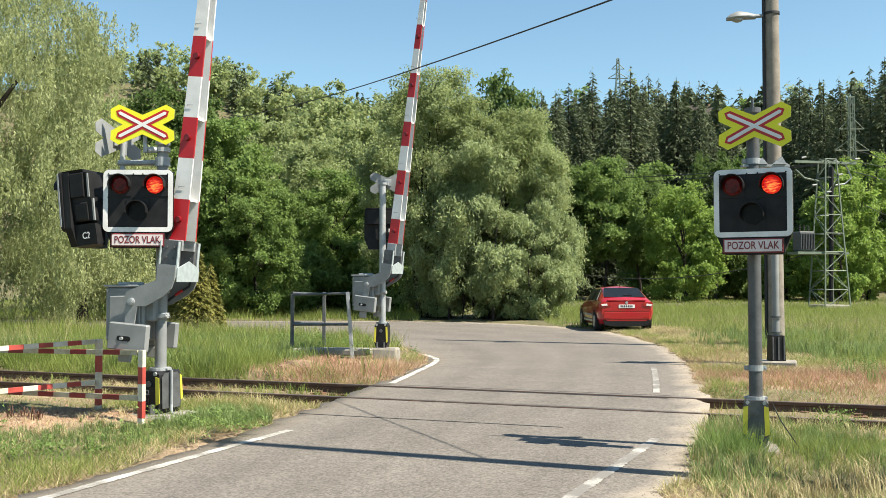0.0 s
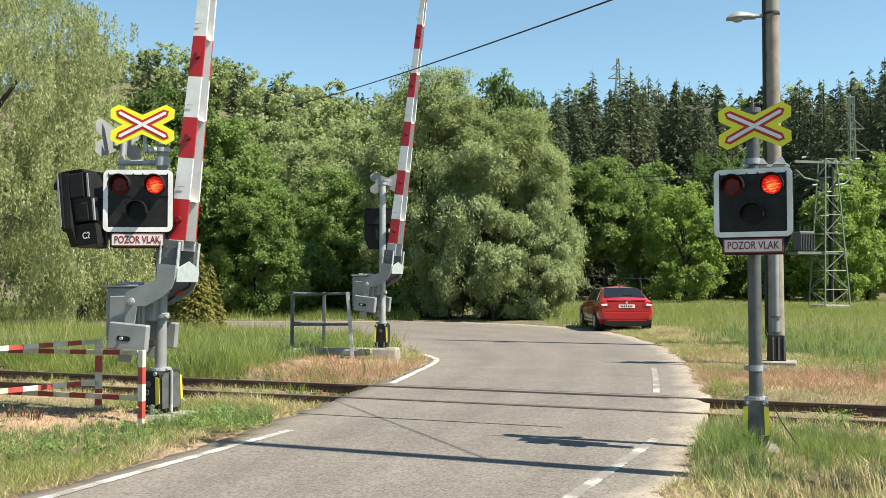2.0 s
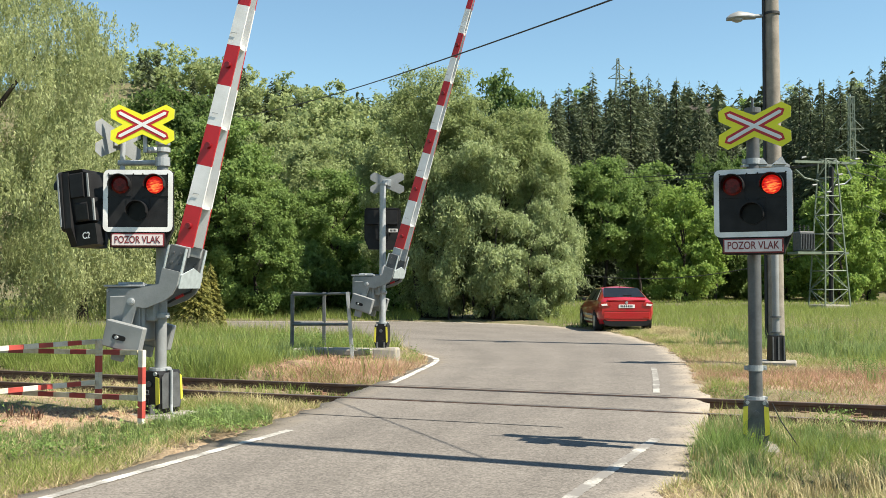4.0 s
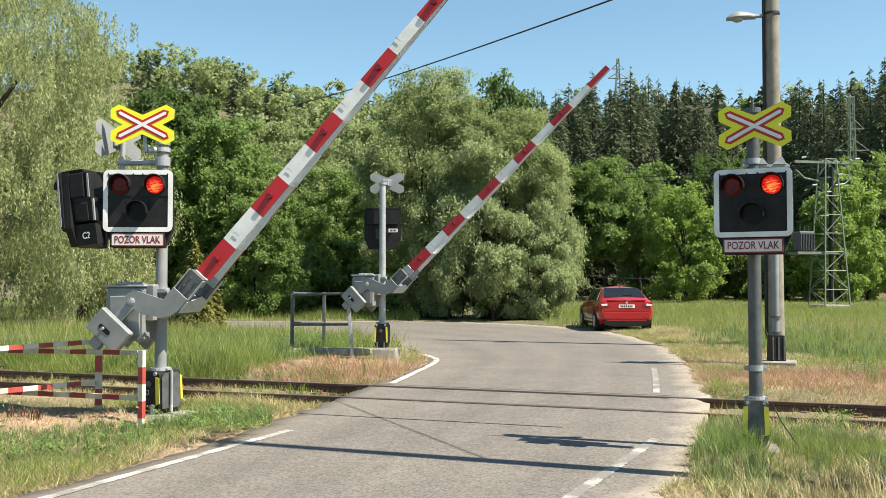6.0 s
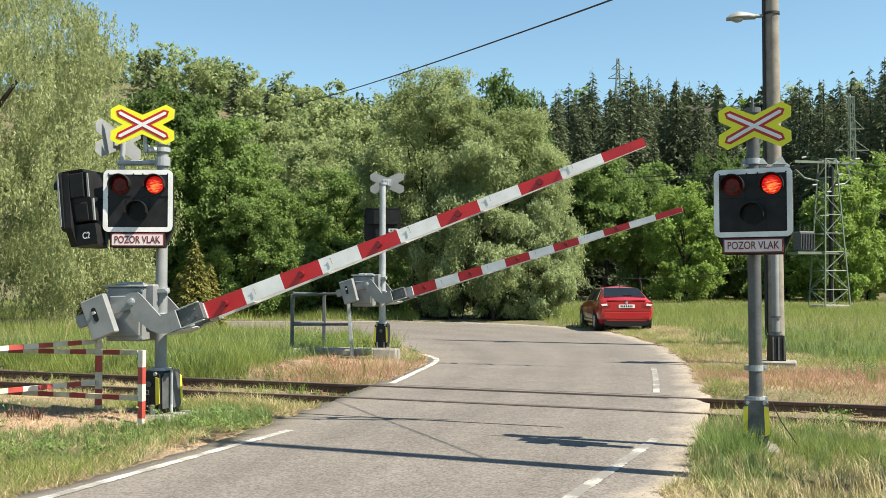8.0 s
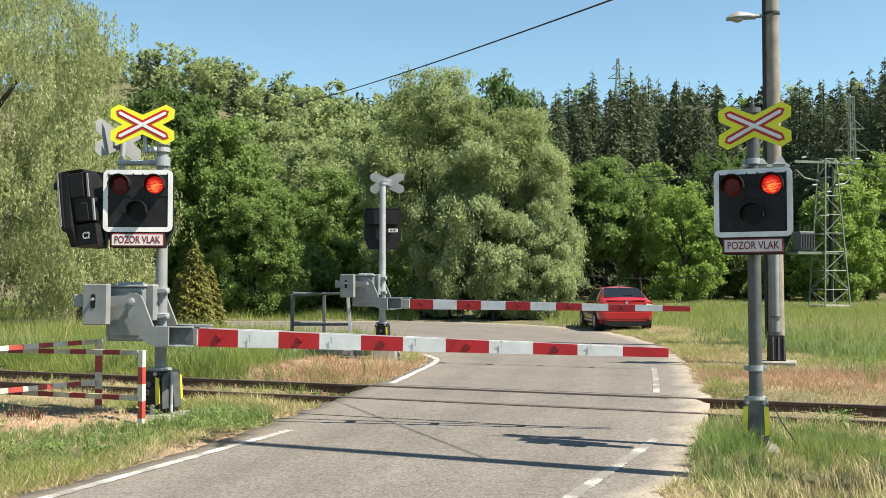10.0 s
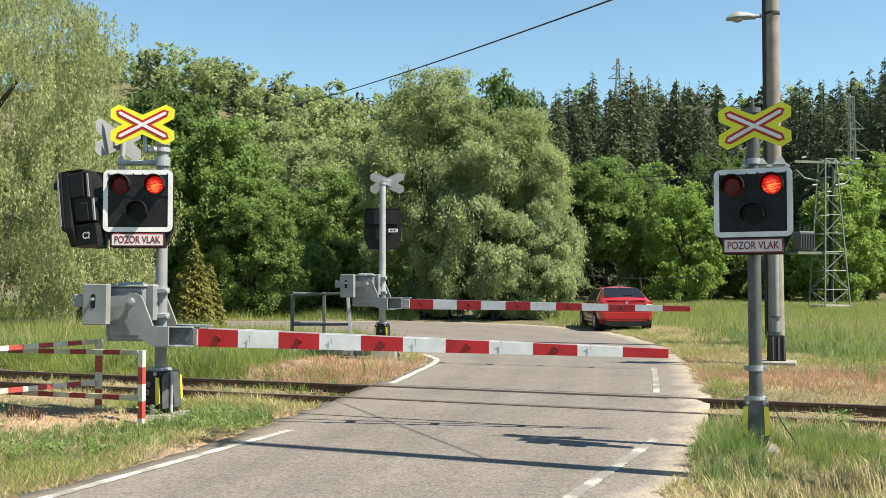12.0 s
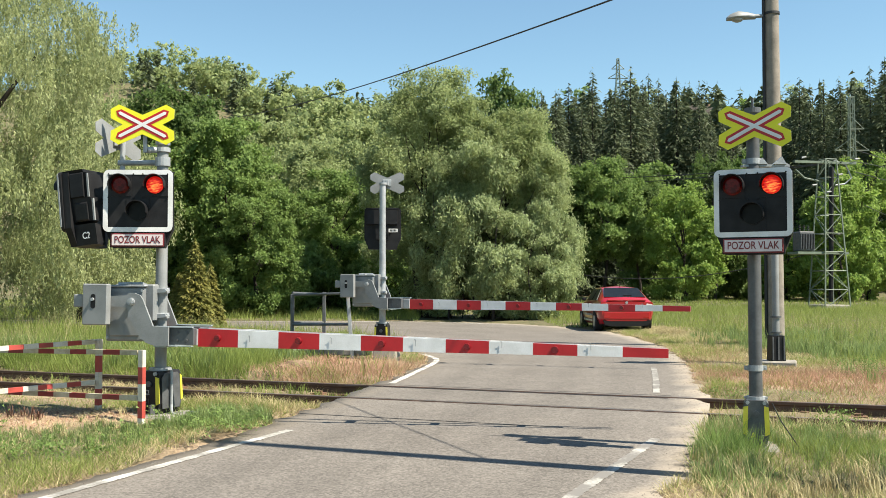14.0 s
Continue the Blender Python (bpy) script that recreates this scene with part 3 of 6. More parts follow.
        words("mark", mark, 0.1, M_white, body, pose(0.302, 0.24, -0.40, 0, 0, 90), 0.8)
    return body


def base_cover(parent, m, mark=False, front=None, sw=0.06):
    """The boxed foot of a signal mast with yellow reflectors."""
    b = prism(B(), [(-0.10, 0.0), (0.10, 0.0), (0.135, 0.12), (0.125, 0.43), (0.10, 0.47), (-0.10, 0.47), (-0.125, 0.43), (-0.135, 0.12)], -0.14, 0.14)
    foot = part("base_cover", b, front or M_black, parent, "black foot cover with yellow reflective corners", m)
    for s in (-1, 1):
        part("reflector", prism(B(), [(s * 0.137, 0.12), (s * 0.127, 0.40), (s * (0.127 - sw), 0.41), (s * (0.137 - sw), 0.10)], -0.146, -0.1405), M_strip, foot, "yellow reflective strip")
        part("bolt", cy(B(), (s * 0.085, -0.16, 0.445), (s * 0.085, -0.14, 0.445), 0.02, seg=8), M_galv, foot)
    part("lock_cover", cy(B(), (0, -0.156, 0.33), (0, -0.14, 0.33), 0.032, seg=14), M_mast, foot)
    for s in (-1, 1):
        part("anchor_lug", bx(B(), s * 0.07 - 0.012, s * 0.07 + 0.012, -0.2, -0.14, -0.03, 0.11), M_mast, foot)
    part("clamp", bx(cy(B(), (0, 0, 0.47), (0, 0, 0.50), 0.1, seg=16), -0.12, 0.12, -0.03, 0.03, 0.475, 0.495), M_galv, foot)
    if front:
        words("mark", "A", 0.09, M_strip, foot, pose(-0.03, -0.1425, 0.1), 0.8)
    if mark:
        words("mark", "C2", 0.075, M_galv, foot, pose(-0.03, -0.1425, 0.235), 0.8)
        words("mark", "C1", 0.075, M_mast, foot, pose(-0.03, -0.1425, 0.14), 0.8)
    return foot


def foundation(x, y, z, yaw, w=0.5, h=0.3):
    b = bx(B(), -w / 2, w / 2, -w / 2, w / 2, -h, 0, 0.03)
    for v in b.verts:
        v.co += Vector((random.uniform(-0.015, 0.015), random.uniform(-0.015, 0.015), random.uniform(-0.015, 0)))
    tagged(part("concrete_footing", b, M_concrete, None, m=pose(x, y, z, 0, 0, yaw)), "weathered concrete footing under a mast", "footing")


def clamp(parent, z, r, m=None):
    b = cy(B(), (0, 0, z - 0.026), (0, 0, z + 0.026), r + 0.007, seg=18)
    bx(b, -r - 0.04, r + 0.04, -0.012, 0.012, z - 0.02, z + 0.02)
    for s in (-1, 1):
        cy(b, (s * (r + 0.027), -0.026, z), (s * (r + 0.027), 0.026, z), 0.008, seg=8)
    return part("clamp", b, M_galv, parent)


def right_signal():
    s = thing("warning_signal", "grey crossing signal mast with flashing red lamps and yellow crossbuck", "crossing signal", "crossing signals", pose(2.836, 8.75, 0.06))
    part("mast", cy(B(), (0, 0, 0.0), (0, 0, 3.03), 0.060, 0.058, 24), M_mast, s, smooth=True)
    part("cap", cy(cy(B(), (0, 0, 3.0), (0, 0, 3.05), 0.074, seg=20), (0.0, 0, 3.05), (0.0, 0, 3.14), 0.012, seg=8), M_mast, s)
    base_cover(s, pose(0, 0, 0.0, 0, 0, -18) @ Matrix.Scale(0.85, 4), front=M_mast, sw=0.048)
    clamp(s, 0.68, 0.060)
    clamp(s, 2.56, 0.060)
    crossbuck(s, pose(-0.017, -0.1, 2.87, 0, 0, -27), M_yellow, 0.94)
    b = bx(B(), -0.1, 0.32, -0.03, 0.05, 2.51, 2.53)
    prism(b, [(0.02, 2.53), (0.12, 2.53), (0.07, 2.59)], -0.05, 0.0)
    prism(b, [(0.17, 2.53), (0.29, 2.53), (0.25, 2.60)], -0.05, 0.0)
    part("head_bracket", b, M_galv, s)
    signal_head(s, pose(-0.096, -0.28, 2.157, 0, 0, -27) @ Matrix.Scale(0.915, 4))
    cab = tube(B(), [(0.10, -0.13, 0.38), (0.17, -0.16, 0.22), (0.31, -0.2, 0.0)], 0.005)
    part("earth_cable", cab, M_wire, s)


right_signal()
foundation(2.836, 8.75, 0.06, -20, 0.42)



def barrier(x, y, z, group, BOOM_S0, BOOM_STEP, yaw):
    """A half-barrier drive on a mast; the boom lies along local x."""
    s = thing("crossing_barrier", "grey barrier drive with a red and white striped boom", "barrier", group, pose(x, y, z, 0, 0, yaw))
    d = bx(B(), -0.56, -0.10, -0.21, 0.21, 0.80, 1.40, 0.02)
    bx(d, -0.20, 0.0, -0.17, 0.17, 1.02, 1.43, 0.015)
    part("drive_box", d, M_grey, s, "grey steel drive cabinet")
    part("drive_lid", bx(B(), -0.58, -0.08, -0.225, 0.225, 1.40, 1.425, 0.008), M_galv, s)
    for zz in (1.08, 1.36):
        g = B()
        cy(g, (0, 0, zz - 0.03), (0, 0, zz + 0.03), 0.09, seg=18)
        bx(g, -0.14, 0.12, -0.10, -0.06, zz - 0.025, zz + 0.025, 0.004)
        cy(g, (-0.1, -0.17, zz), (-0.1, -0.1, zz), 0.032, seg=12)
        cy(g, (0.105, -0.13, zz), (0.105, -0.03, zz), 0.014, seg=8)
        part("mast_clamp", g, M_galv, s)
    for yy in (-0.235, 0.212):
        part("side_cover", bx(B(), -0.50, -0.14, yy, yy + 0.023, 0.86, 1.30, 0.008), M_grey, s)
    for xx, zz in ((-0.53, 0.84), (-0.12, 0.84), (-0.53, 1.36), (-0.12, 1.36)):
        part("bolt", cy(B(), (xx, -0.225, zz), (xx, -0.21, zz), 0.014, seg=8), M_galv, s)
    part("lid_hinge", cy(B(), (-0.45, -0.12, 1.435), (-0.15, -0.12, 1.435), 0.018, seg=10), M_galv, s)
    part("lid_rib", bx(B(), -0.32, -0.28, -0.2, 0.2, 1.4255, 1.44), M_galv, s)
    part("axle", cy(B(), (-0.2, -0.34, 1.24), (-0.2, 0.34, 1.24), 0.035, seg=16), M_galv, s)
    # the turning arm, its origin on the axle
    prof = [(0.03, 0.095), (0.10, 0.07), (0.13, 0.03), (0.26, -0.265), (0.44, -0.265), (0.44, -0.475), (0.28, -0.475), (0.18, -0.445), (0.10, -0.375), (-0.03, -0.18), (-0.045, -0.07), (-0.24, -0.055), (-0.24, 0.055), (-0.06, 0.065), (-0.03, 0.095)]
    arm = part("boom_arm", prism(B(), prof, -0.305, -0.28), M_grey, s, "curved grey arm that carries the boom", pose(-0.2, 0, 1.24))
    part("arm_plate", prism(B(), prof, 0.28, 0.305), M_grey, arm)
    for y0 in (-0.28, 0.23):
        fl = bx(B(), 0.27, 0.70, y0, y0 + 0.05, -0.272, -0.262)
        part("arm_flange", fl, M_zinc, arm)
        part("arm_flange", bx(B(), 0.30, 0.70, y0, y0 + 0.05, -0.478, -0.468), M_zinc, arm)
        yo = -0.25 if y0 < 0 else 0.17
        box = bx(B(), 0.40, 0.71, yo, yo + 0.08, -0.462, -0.278, 0.004)
        for sx, sz in ((0.52, -0.33), (0.63, -0.41), (0.52, -0.41), (0.63, -0.33)):
            cy(box, (sx, yo - 0.014, sz), (sx, yo, sz), 0.014, seg=8)
        part("arm_box", box, M_mast, arm, "darker bolted boom holder")
    for y0, y1 in ((-0.40, -0.31), (0.31, 0.40)):
        w = bx(B(), -0.53, -0.235, y0, y1, -0.26, 0.19, 0.012)
        part("counterweight", w, M_grey, arm, "grey steel counterweight with a slot")
    k = prism(B(), [(-0.40 + q[0], -0.0 + q[1]) for q in rounded(0.055, 0.16, 0.027)], -0.404, -0.4005)
    part("slot", k, M_black, arm)
    k = cy(B(), (-0.40, -0.43, 0.02), (-0.40, -0.4045, 0.02), 0.018, seg=10)
    part("slot_bolt", k, M_galv, arm)
    for y0 in (-0.36, 0.30):
        part("weight_bar", bx(B(), -0.66, -0.53, y0, y0 + 0.06, -0.07, 0.07, 0.01), M_grey, arm)
    part("pivot_bolt", cy(cy(B(), (0, -0.325, 0), (0, -0.306, 0), 0.042, seg=16), (0, -0.345, 0), (0, -0.325, 0), 0.024, seg=6), M_galv, arm)
    # pointed cover between the two arm plates
    c = B()
    q = [(0.26, -0.275), (0.26, 0.275), (0.41, 0.275), (0.49, 0.0), (0.41, -0.275)]
    lo = [c.verts.new((a, b_, -0.492)) for a, b_ in q]
    hi = [c.verts.new((a, b_, -0.482)) for a, b_ in q]
    c.faces.new(lo)
    c.faces.new(hi)
    for i in range(5):
        c.faces.new((lo[i], lo[(i + 1) % 5], hi[(i + 1) % 5], hi[i]))
    part("arm_cover", c, M_zinc, arm, "pointed galvanised cover plate")
    bars = bx(B(), 0.33, 0.40, -0.28, 0.28, -0.45, -0.30, 0.005)
    part("cross_beam", bars, M_grey, arm)
    hose = [(-0.02, 0.24, -0.12), (0.10, 0.25, -0.26), (0.20, 0.25, -0.40), (0.34, 0.22, -0.44), (0.50, 0.18, -0.40)]
    part("hose", tube(B(), hose, 0.014), M_wire, arm, "black cable inside the arm")
    part("connector", cy(B(), (0.09, 0.235, -0.25), (0.15, 0.235, -0.33), 0.018, seg=8), M_red, arm, "red cable connector")
    for s_ in (-1, 1):
        part("boom_socket", bx(B(), 0.60, BOOM_S0, s_ * 0.155 - 0.02, s_ * 0.155 + 0.02, -0.47, -0.29, 0.004), M_galv, arm)
    # two striped boards that draw together towards the tip
    def half(k):
        u = k / 11
        return 0.098 - 0.052 * u
    def spread(k):
        return 0.135 - 0.095 * (k / 11)
    for s_ in (-1, 1):
        b = B()
        for k in range(11):
            x0, x1 = BOOM_S0 + k * BOOM_STEP, BOOM_S0 + (k + 1) * BOOM_STEP
            vs = []
            for xx, kk in ((x0, k), (x1, k + 1)):
                h, y0 = half(kk), s_ * spread(kk)
                c0 = -0.385 - 0.05 * kk / 11
                for dy in (-0.012, 0.012):
                    for dz in (-h, h):
                        vs.append(b.verts.new((xx, y0 + dy, c0 + dz)))
            a = vs
            for idx in ((0, 1, 3, 2), (4, 5, 7, 6), (0, 1, 5, 4), (2, 3, 7, 6), (0, 2, 6, 4), (1, 3, 7, 5)):
                f = b.faces.new([a[i] for i in idx])
                f.material_index = 1 if k % 2 == 0 and idx != ((2, 3, 7, 6) if s_ < 0 else (0, 1, 5, 4)) else 0
        bmesh.ops.remove_doubles(b, verts=b.verts, dist=1e-5)
        part("boom_board", b, [M_white, M_red], arm, "boom board in red and white stripes")
    for k in range(1, 11):
        xx = BOOM_S0 + k * BOOM_STEP
        yy = spread(k)
        if k % 2 == 1:
            part("cross_strut", bx(B(), xx - 0.015, xx + 0.015, -yy + 0.012, yy - 0.012, -0.385 - 0.05 * k / 11 - half(k) * 0.8, -0.385 - 0.05 * k / 11 + half(k) * 0.8), M_white, arm)
    for k in (0, 2, 4, 6, 8):
        xx, yy = BOOM_S0 + (k + 0.5) * BOOM_STEP, spread(k + 0.5)
        lampb = cy(B(), (xx, -yy - 0.055, -0.385 - 0.0045 * k), (xx, -yy - 0.012, -0.385 - 0.0045 * k), 0.032, 0.038, 16)
        part("boom_lamp", lampb, M_boomlamp, arm, "round red boom lamp")
        part("handle", bx(bx(B(), xx + 0.362, xx + 0.368, -yy - 0.017, -yy - 0.0125, -0.42, -0.35), xx + 0.348, xx + 0.368, -yy - 0.019, -yy - 0.017, -0.357, -0.35), M_galv, arm)
    return arm


def mast_on(x, y, z, top, label, far=False):
    s = thing("warning_signal", label, "crossing signal", "crossing signals", pose(x, y, z))
    part("mast", cy(B(), (0, 0, 0), (0, 0, top), 0.066, 0.062, 24), M_galv if far else M_grey, s, smooth=True)
    part("cap", cy(B(), (0, 0, top), (0, 0, top + 0.04), 0.08, seg=20), M_galv, s)
    return s


ARM_NEAR = barrier(-3.164, 10.8, 0.07, "barriers", 0.716, 0.458, -10)
ARM_FAR = barrier(-1.19, 18.9, 0.27, "barriers", 0.84, 0.478, TRACK_YAW)
NEAR = mast_on(-3.164, 10.8, 0.07, 3.0, "grey barrier mast with two black signal heads and crossbucks")
_f = base_cover(NEAR, pose(0, 0, 0.0, 0, 0, -26) @ Matrix.Diagonal((1.12, 1.25, 1.0, 1)), True, sw=0.045)
part("side_panel", prism(B(), [(-0.11, 0.06), (0.11, 0.06), (0.135, 0.14), (0.12, 0.40), (0.08, 0.45), (-0.08, 0.45), (-0.12, 0.40)], -0.006, 0.0, pose(0.1365, 0, 0, 0, 0, 90)), M_mast, _f, "dark grey side panel")
part("reflector", prism(B(), [(0.12, 0.14), (0.145, 0.15), (0.13, 0.40), (0.105, 0.43)], -0.012, -0.0065, pose(0.1365, 0, 0, 0, 0, 90)), M_strip, _f, "yellow reflective strip")
part("holding_bar", tube(B(), [(0.165, -0.02, 0.48), (0.168, -0.02, 0.1), (0.19, -0.04, 0.02), (0.26, -0.06, 0.0)], 0.013), M_galv, _f)
foundation(-3.12, 10.78, 0.075, -20, 0.6)
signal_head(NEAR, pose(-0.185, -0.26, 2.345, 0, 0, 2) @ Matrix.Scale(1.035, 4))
signal_head(NEAR, pose(-0.91, 0.0, 2.33, 0, 0, -105) @ pose(0, 0, 0, 6), plate=False, lit=False, mark="C2", deep=1.0)
crossbuck(NEAR, pose(-0.17, -0.2, 3.2, 0, 0, 2), M_yellow, 1.04)
crossbuck(NEAR, pose(-0.52, 0.05, 3.06, 0, 0, -118), M_yellow, 1.0)
_b = B()
cy(_b, (0.0, 0, 2.8), (-0.5, 0, 2.8), 0.032, seg=12)
cy(_b, (-0.46, 0.02, 2.72), (-0.46, 0.02, 3.1), 0.03, seg=12)
cy(_b, (0.0, 0, 2.95), (-0.15, -0.1, 2.93), 0.035, seg=12)
cy(_b, (-0.16, -0.12, 2.9), (-0.17, -0.12, 3.2), 0.024, seg=12)
cy(_b, (0, 0, 2.76), (0, 0, 2.86), 0.084, seg=16)
cy(_b, (0, 0, 2.92), (0, 0, 2.97), 0.084, seg=16)
part("sign_arm", _b, M_galv, NEAR)
FAR = mast_on(-1.19, 18.9, 0.27, 3.2, "galvanised barrier mast whose signal head faces away", True)
base_cover(FAR, pose(0, 0, 0.0, 0, 0, -8), sw=0.035)
foundation(-1.1, 18.8, 0.275, -10, 0.46, 0.35)
signal_head(FAR, pose(-0.02, 0.36, 2.43, 0, 0, 180), lit=False, back_tag=True)
crossbuck(FAR, pose(0.08, 0.15, 3.25, 0, 0, 180), M_yellow)


# ---- plants ----
def leaves(rng, centres, per, sigma, size, aspect=2.0, droop=0.0, hang=0.0, facing=None):
    """Single leaves round clump centres, turned outwards by facing: droop turns them down, hang draws each clump out into strands."""
    n = len(centres) * per
    c = np.repeat(centres, per, 0) + rng.normal(0, 1, (n, 3)) * np.array([sigma, sigma, sigma * 0.85])
    if hang:
        strand = np.repeat(rng.normal(0, sigma, (len(centres) * 4, 3)), (per + 3) // 4, 0)[: len(centres) * 4 * ((per + 3) // 4)].reshape(len(centres), -1, 3)[:, :per].reshape(-1, 3)
        c = np.repeat(centres, per, 0) + strand + rng.normal(0, 0.045, (n, 3))
        c[:, 2] -= rng.random(n) * hang
    up = rng.normal(0, 0.6, (n, 3)) + (np.repeat(facing, per, 0) if facing is not None else np.array([0.1, -0.1, 0.9]))
    a = rng.normal(0, 1, (n, 3))
    if droop <= 0.5:
        a -= up * (np.sum(a * up, 1) / np.sum(up * up, 1))[:, None]
    a[:, 2] -= droop * 2
    a /= np.linalg.norm(a, axis=1)[:, None]
    b = np.cross(a, up if droop <= 0.5 else rng.normal(0, 1, (n, 3)) + np.array([0, -0.6, 0]))
    b /= np.linalg.norm(b, axis=1)[:, None] + 1e-9
    L = size * rng.uniform(0.6, 1.3, n)[:, None]
    w = L / aspect / 2 * 1.25
    v = np.stack([c - a * L * 0.4 - b * w, c - a * L * 0.4 + b * w, c + a * L * 0.6], 1).reshape(-1, 3)
    return v, np.arange(n * 3).reshape(-1, 3)


def crown_points(rng, n, r, h, z0, lobes=7, bough=5):
    """Clump centres on the boughs of a lobed crown of radius r from z0 to z0 + h, the lobes, and which way each clump faces."""
    rz = h / 2
    lob = [(0, 0, z0 + rz, r * 0.62)]
    m = lobes + 7
    for k in range(m):
        e = 1 - 2 * (k + 0.5) / m + rng.uniform(-0.08, 0.08)
        a = 2.39996 * k + rng.uniform(-0.4, 0.4)
        s = math.sqrt(max(0.0, 1 - e * e)) if e > 0 else min(1.0, math.sqrt(max(0.0, 1 - e * e)) * 1.1 + 0.15)
        q = r * rng.uniform(0.32, 0.5)
        k2 = rng.uniform(0.92, 1.08)
        lob.append((math.cos(a) * s * (r - q) * k2, math.sin(a) * s * (r - q) * k2, z0 + rz + e * (rz - q * 0.9), q))
    q3 = np.array([p[3] for p in lob[1:]]) ** 2
    pick = rng.choice(len(lob) - 1, max(1, n // bough), p=q3 / q3.sum()) + 1
    out, face = [], []
    for k in pick:
        x, y, z, q = lob[k]
        o = np.array([x / r, y / r, (z - z0 - rz) / rz])
        d = rng.normal(0, 1, 3) + 1.1 * o
        d /= np.linalg.norm(d)
        t = q * (rng.uniform(0.8, 1.12) if rng.random() < 0.85 else rng.uniform(0.3, 0.8))
        c = np.array([x, y, z]) + d * t
        g = q * rng.uniform(0.12, 0.24)
        p = c + rng.normal(0, 1, (bough, 3)) * np.array([g, g, g * 0.95])
        p[:, 2] = np.clip(p[:, 2], z0, z0 + h) - 0.12 * np.hypot(p[:, 0] - c[0], p[:, 1] - c[1])
        out.append(p)
        face.append(np.broadcast_to(d * 0.75 + np.array([0, 0, 0.55]), (bough, 3)))
    return np.concatenate(out), lob, np.concatenate(face)


def stems_and_limbs(rng, t, r, top, lob, stems):
    """Tapered trunks, and limbs that reach into the crown's lobes."""
    for s in range(stems):
        x0, y0 = (rng.normal(0, 0.5, 2) if stems > 1 else (0, 0))
        p = Vector((x0, y0, -0.2))
        tip = Vector((x0 * 2.5 + rng.normal(0, 0.4), y0 * 2.5 + rng.normal(0, 0.4), top))
        pts = [p.lerp(tip, k / 6) + Vector((rng.normal(0, 0.12), rng.normal(0, 0.12), 0)) * (k > 0) for k in range(7)]
        part("trunk", tube(B(), pts, r, 8, r * 0.15), M_bark, t, smooth=True)
        if s == 0:
            for x, y, z, q in lob[:9]:
                f = min(0.8, max(0.25, z / top * 0.6))
                st = p.lerp(tip, f)
                mid = st.lerp(Vector((x, y, z)), 0.5) + Vector((rng.normal(0, 0.2), rng.normal(0, 0.2), 0.2))
                part("limb", tube(B(), [st, mid, Vector((x, y, z))], r * 0.4, 6, r * 0.06), M_bark, t, smooth=True)


def tree(name, label, seed, r, h, z0, n, per, sigma, size, leaf, m, aspect=2.0, droop=0.3, hang=0.0, stems=1, trunk_r=0.16, lobes=7, group="trees"):
    rng = np.random.default_rng(seed)
    pts, lob, face = crown_points(rng, n, r, h, z0, lobes=lobes)
    t = thing(name, label, "tree", group, m)
    stems_and_limbs(rng, t, trunk_r, z0 + h * 0.75, lob, stems)
    v, f = leaves(rng, pts, per, sigma, size, aspect, droop, hang, face)
    v[:, 2] = np.maximum(v[:, 2], 0.05)
    c = sheet_mesh("crown", v, f, leaf)
    c.parent = t
    return t


def at(bearing, d):
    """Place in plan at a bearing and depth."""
    x = (bearing - 784) / 1700 * d
    return x, d, float(height(np.array([x]), np.array([d]))[0])


def clone(src, bearing, d, yaw, sx, sz, leaf=None):
    """A copy of a tree at another place and size, in other leaves where given."""
    t = copy_thing(src, pose(*at(bearing, d), 0, 0, yaw))
    t.scale = (sx, sx, sz)
    for o in t.children:
        if leaf and o.name.startswith("crown"):
            o.material_slots[0].link = "OBJECT"
            o.material_slots[0].material = leaf
    return t


tree("weeping_willow", "pale green weeping willow with hanging branches", 3, 5.4, 13.6, 0.5, 2500, 76, 0.2, 0.135, M_willow, pose(*at(-70, 33)), aspect=3.4, droop=1.0, hang=0.75, trunk_r=0.4, lobes=16)
tree("weeping_willow", "smaller pale green willow behind the field", 13, 3.2, 8.9, 0.3, 1000, 64, 0.22, 0.14, M_willow, pose(*at(150, 39)), aspect=3.2, droop=1.0, hang=0.8, trunk_r=0.25, lobes=10)
tree("willow", "large grey-green willow with a rounded crown", 4, 3.3, 10.6, 0.5, 1600, 72, 0.17, 0.127, M_grey_willow, pose(*at(765, 43.5)), aspect=2.4, stems=5, trunk_r=0.15, lobes=14)
W4 = tree("willow", "grey-green willow beside the bend", 5, 2.9, 8.9, 0.3, 1200, 72, 0.15, 0.122, M_grey_willow, pose(*at(905, 42.5)), aspect=2.4, stems=4, trunk_r=0.12, lobes=11)
clone(W4, 850, 43.4, 130, 0.95, 1.06)
W3 = tree("willow_bush", "low silvery willow bush at the roadside", 6, 2.0, 4.6, 0.1, 560, 76, 0.12, 0.11, M_silver, pose(*at(925, 40.6)), aspect=2.4, stems=4, trunk_r=0.06, lobes=9)
clone(W3, 868, 40.8, 70, 1.2, 1.55)
clone(W3, 962, 41.4, 190, 0.85, 1.3)
clone(W3, 800, 41.6, 250, 0.85, 1.5)
T1 = tree("broadleaf_tree", "dense green broadleaf tree", 7, 3.3, 9.2, 0.2, 1100, 60, 0.15, 0.15, M_maple, pose(*at(395, 46)), aspect=1.5, lobes=13)
clone(T1, 455, 43.5, 200, 0.68, 0.66, M_maple)
clone(T1, 300, 49, 80, 1.1, 1.22, M_dark)
clone(T1, 600, 50, 140, 0.9, 0.78)
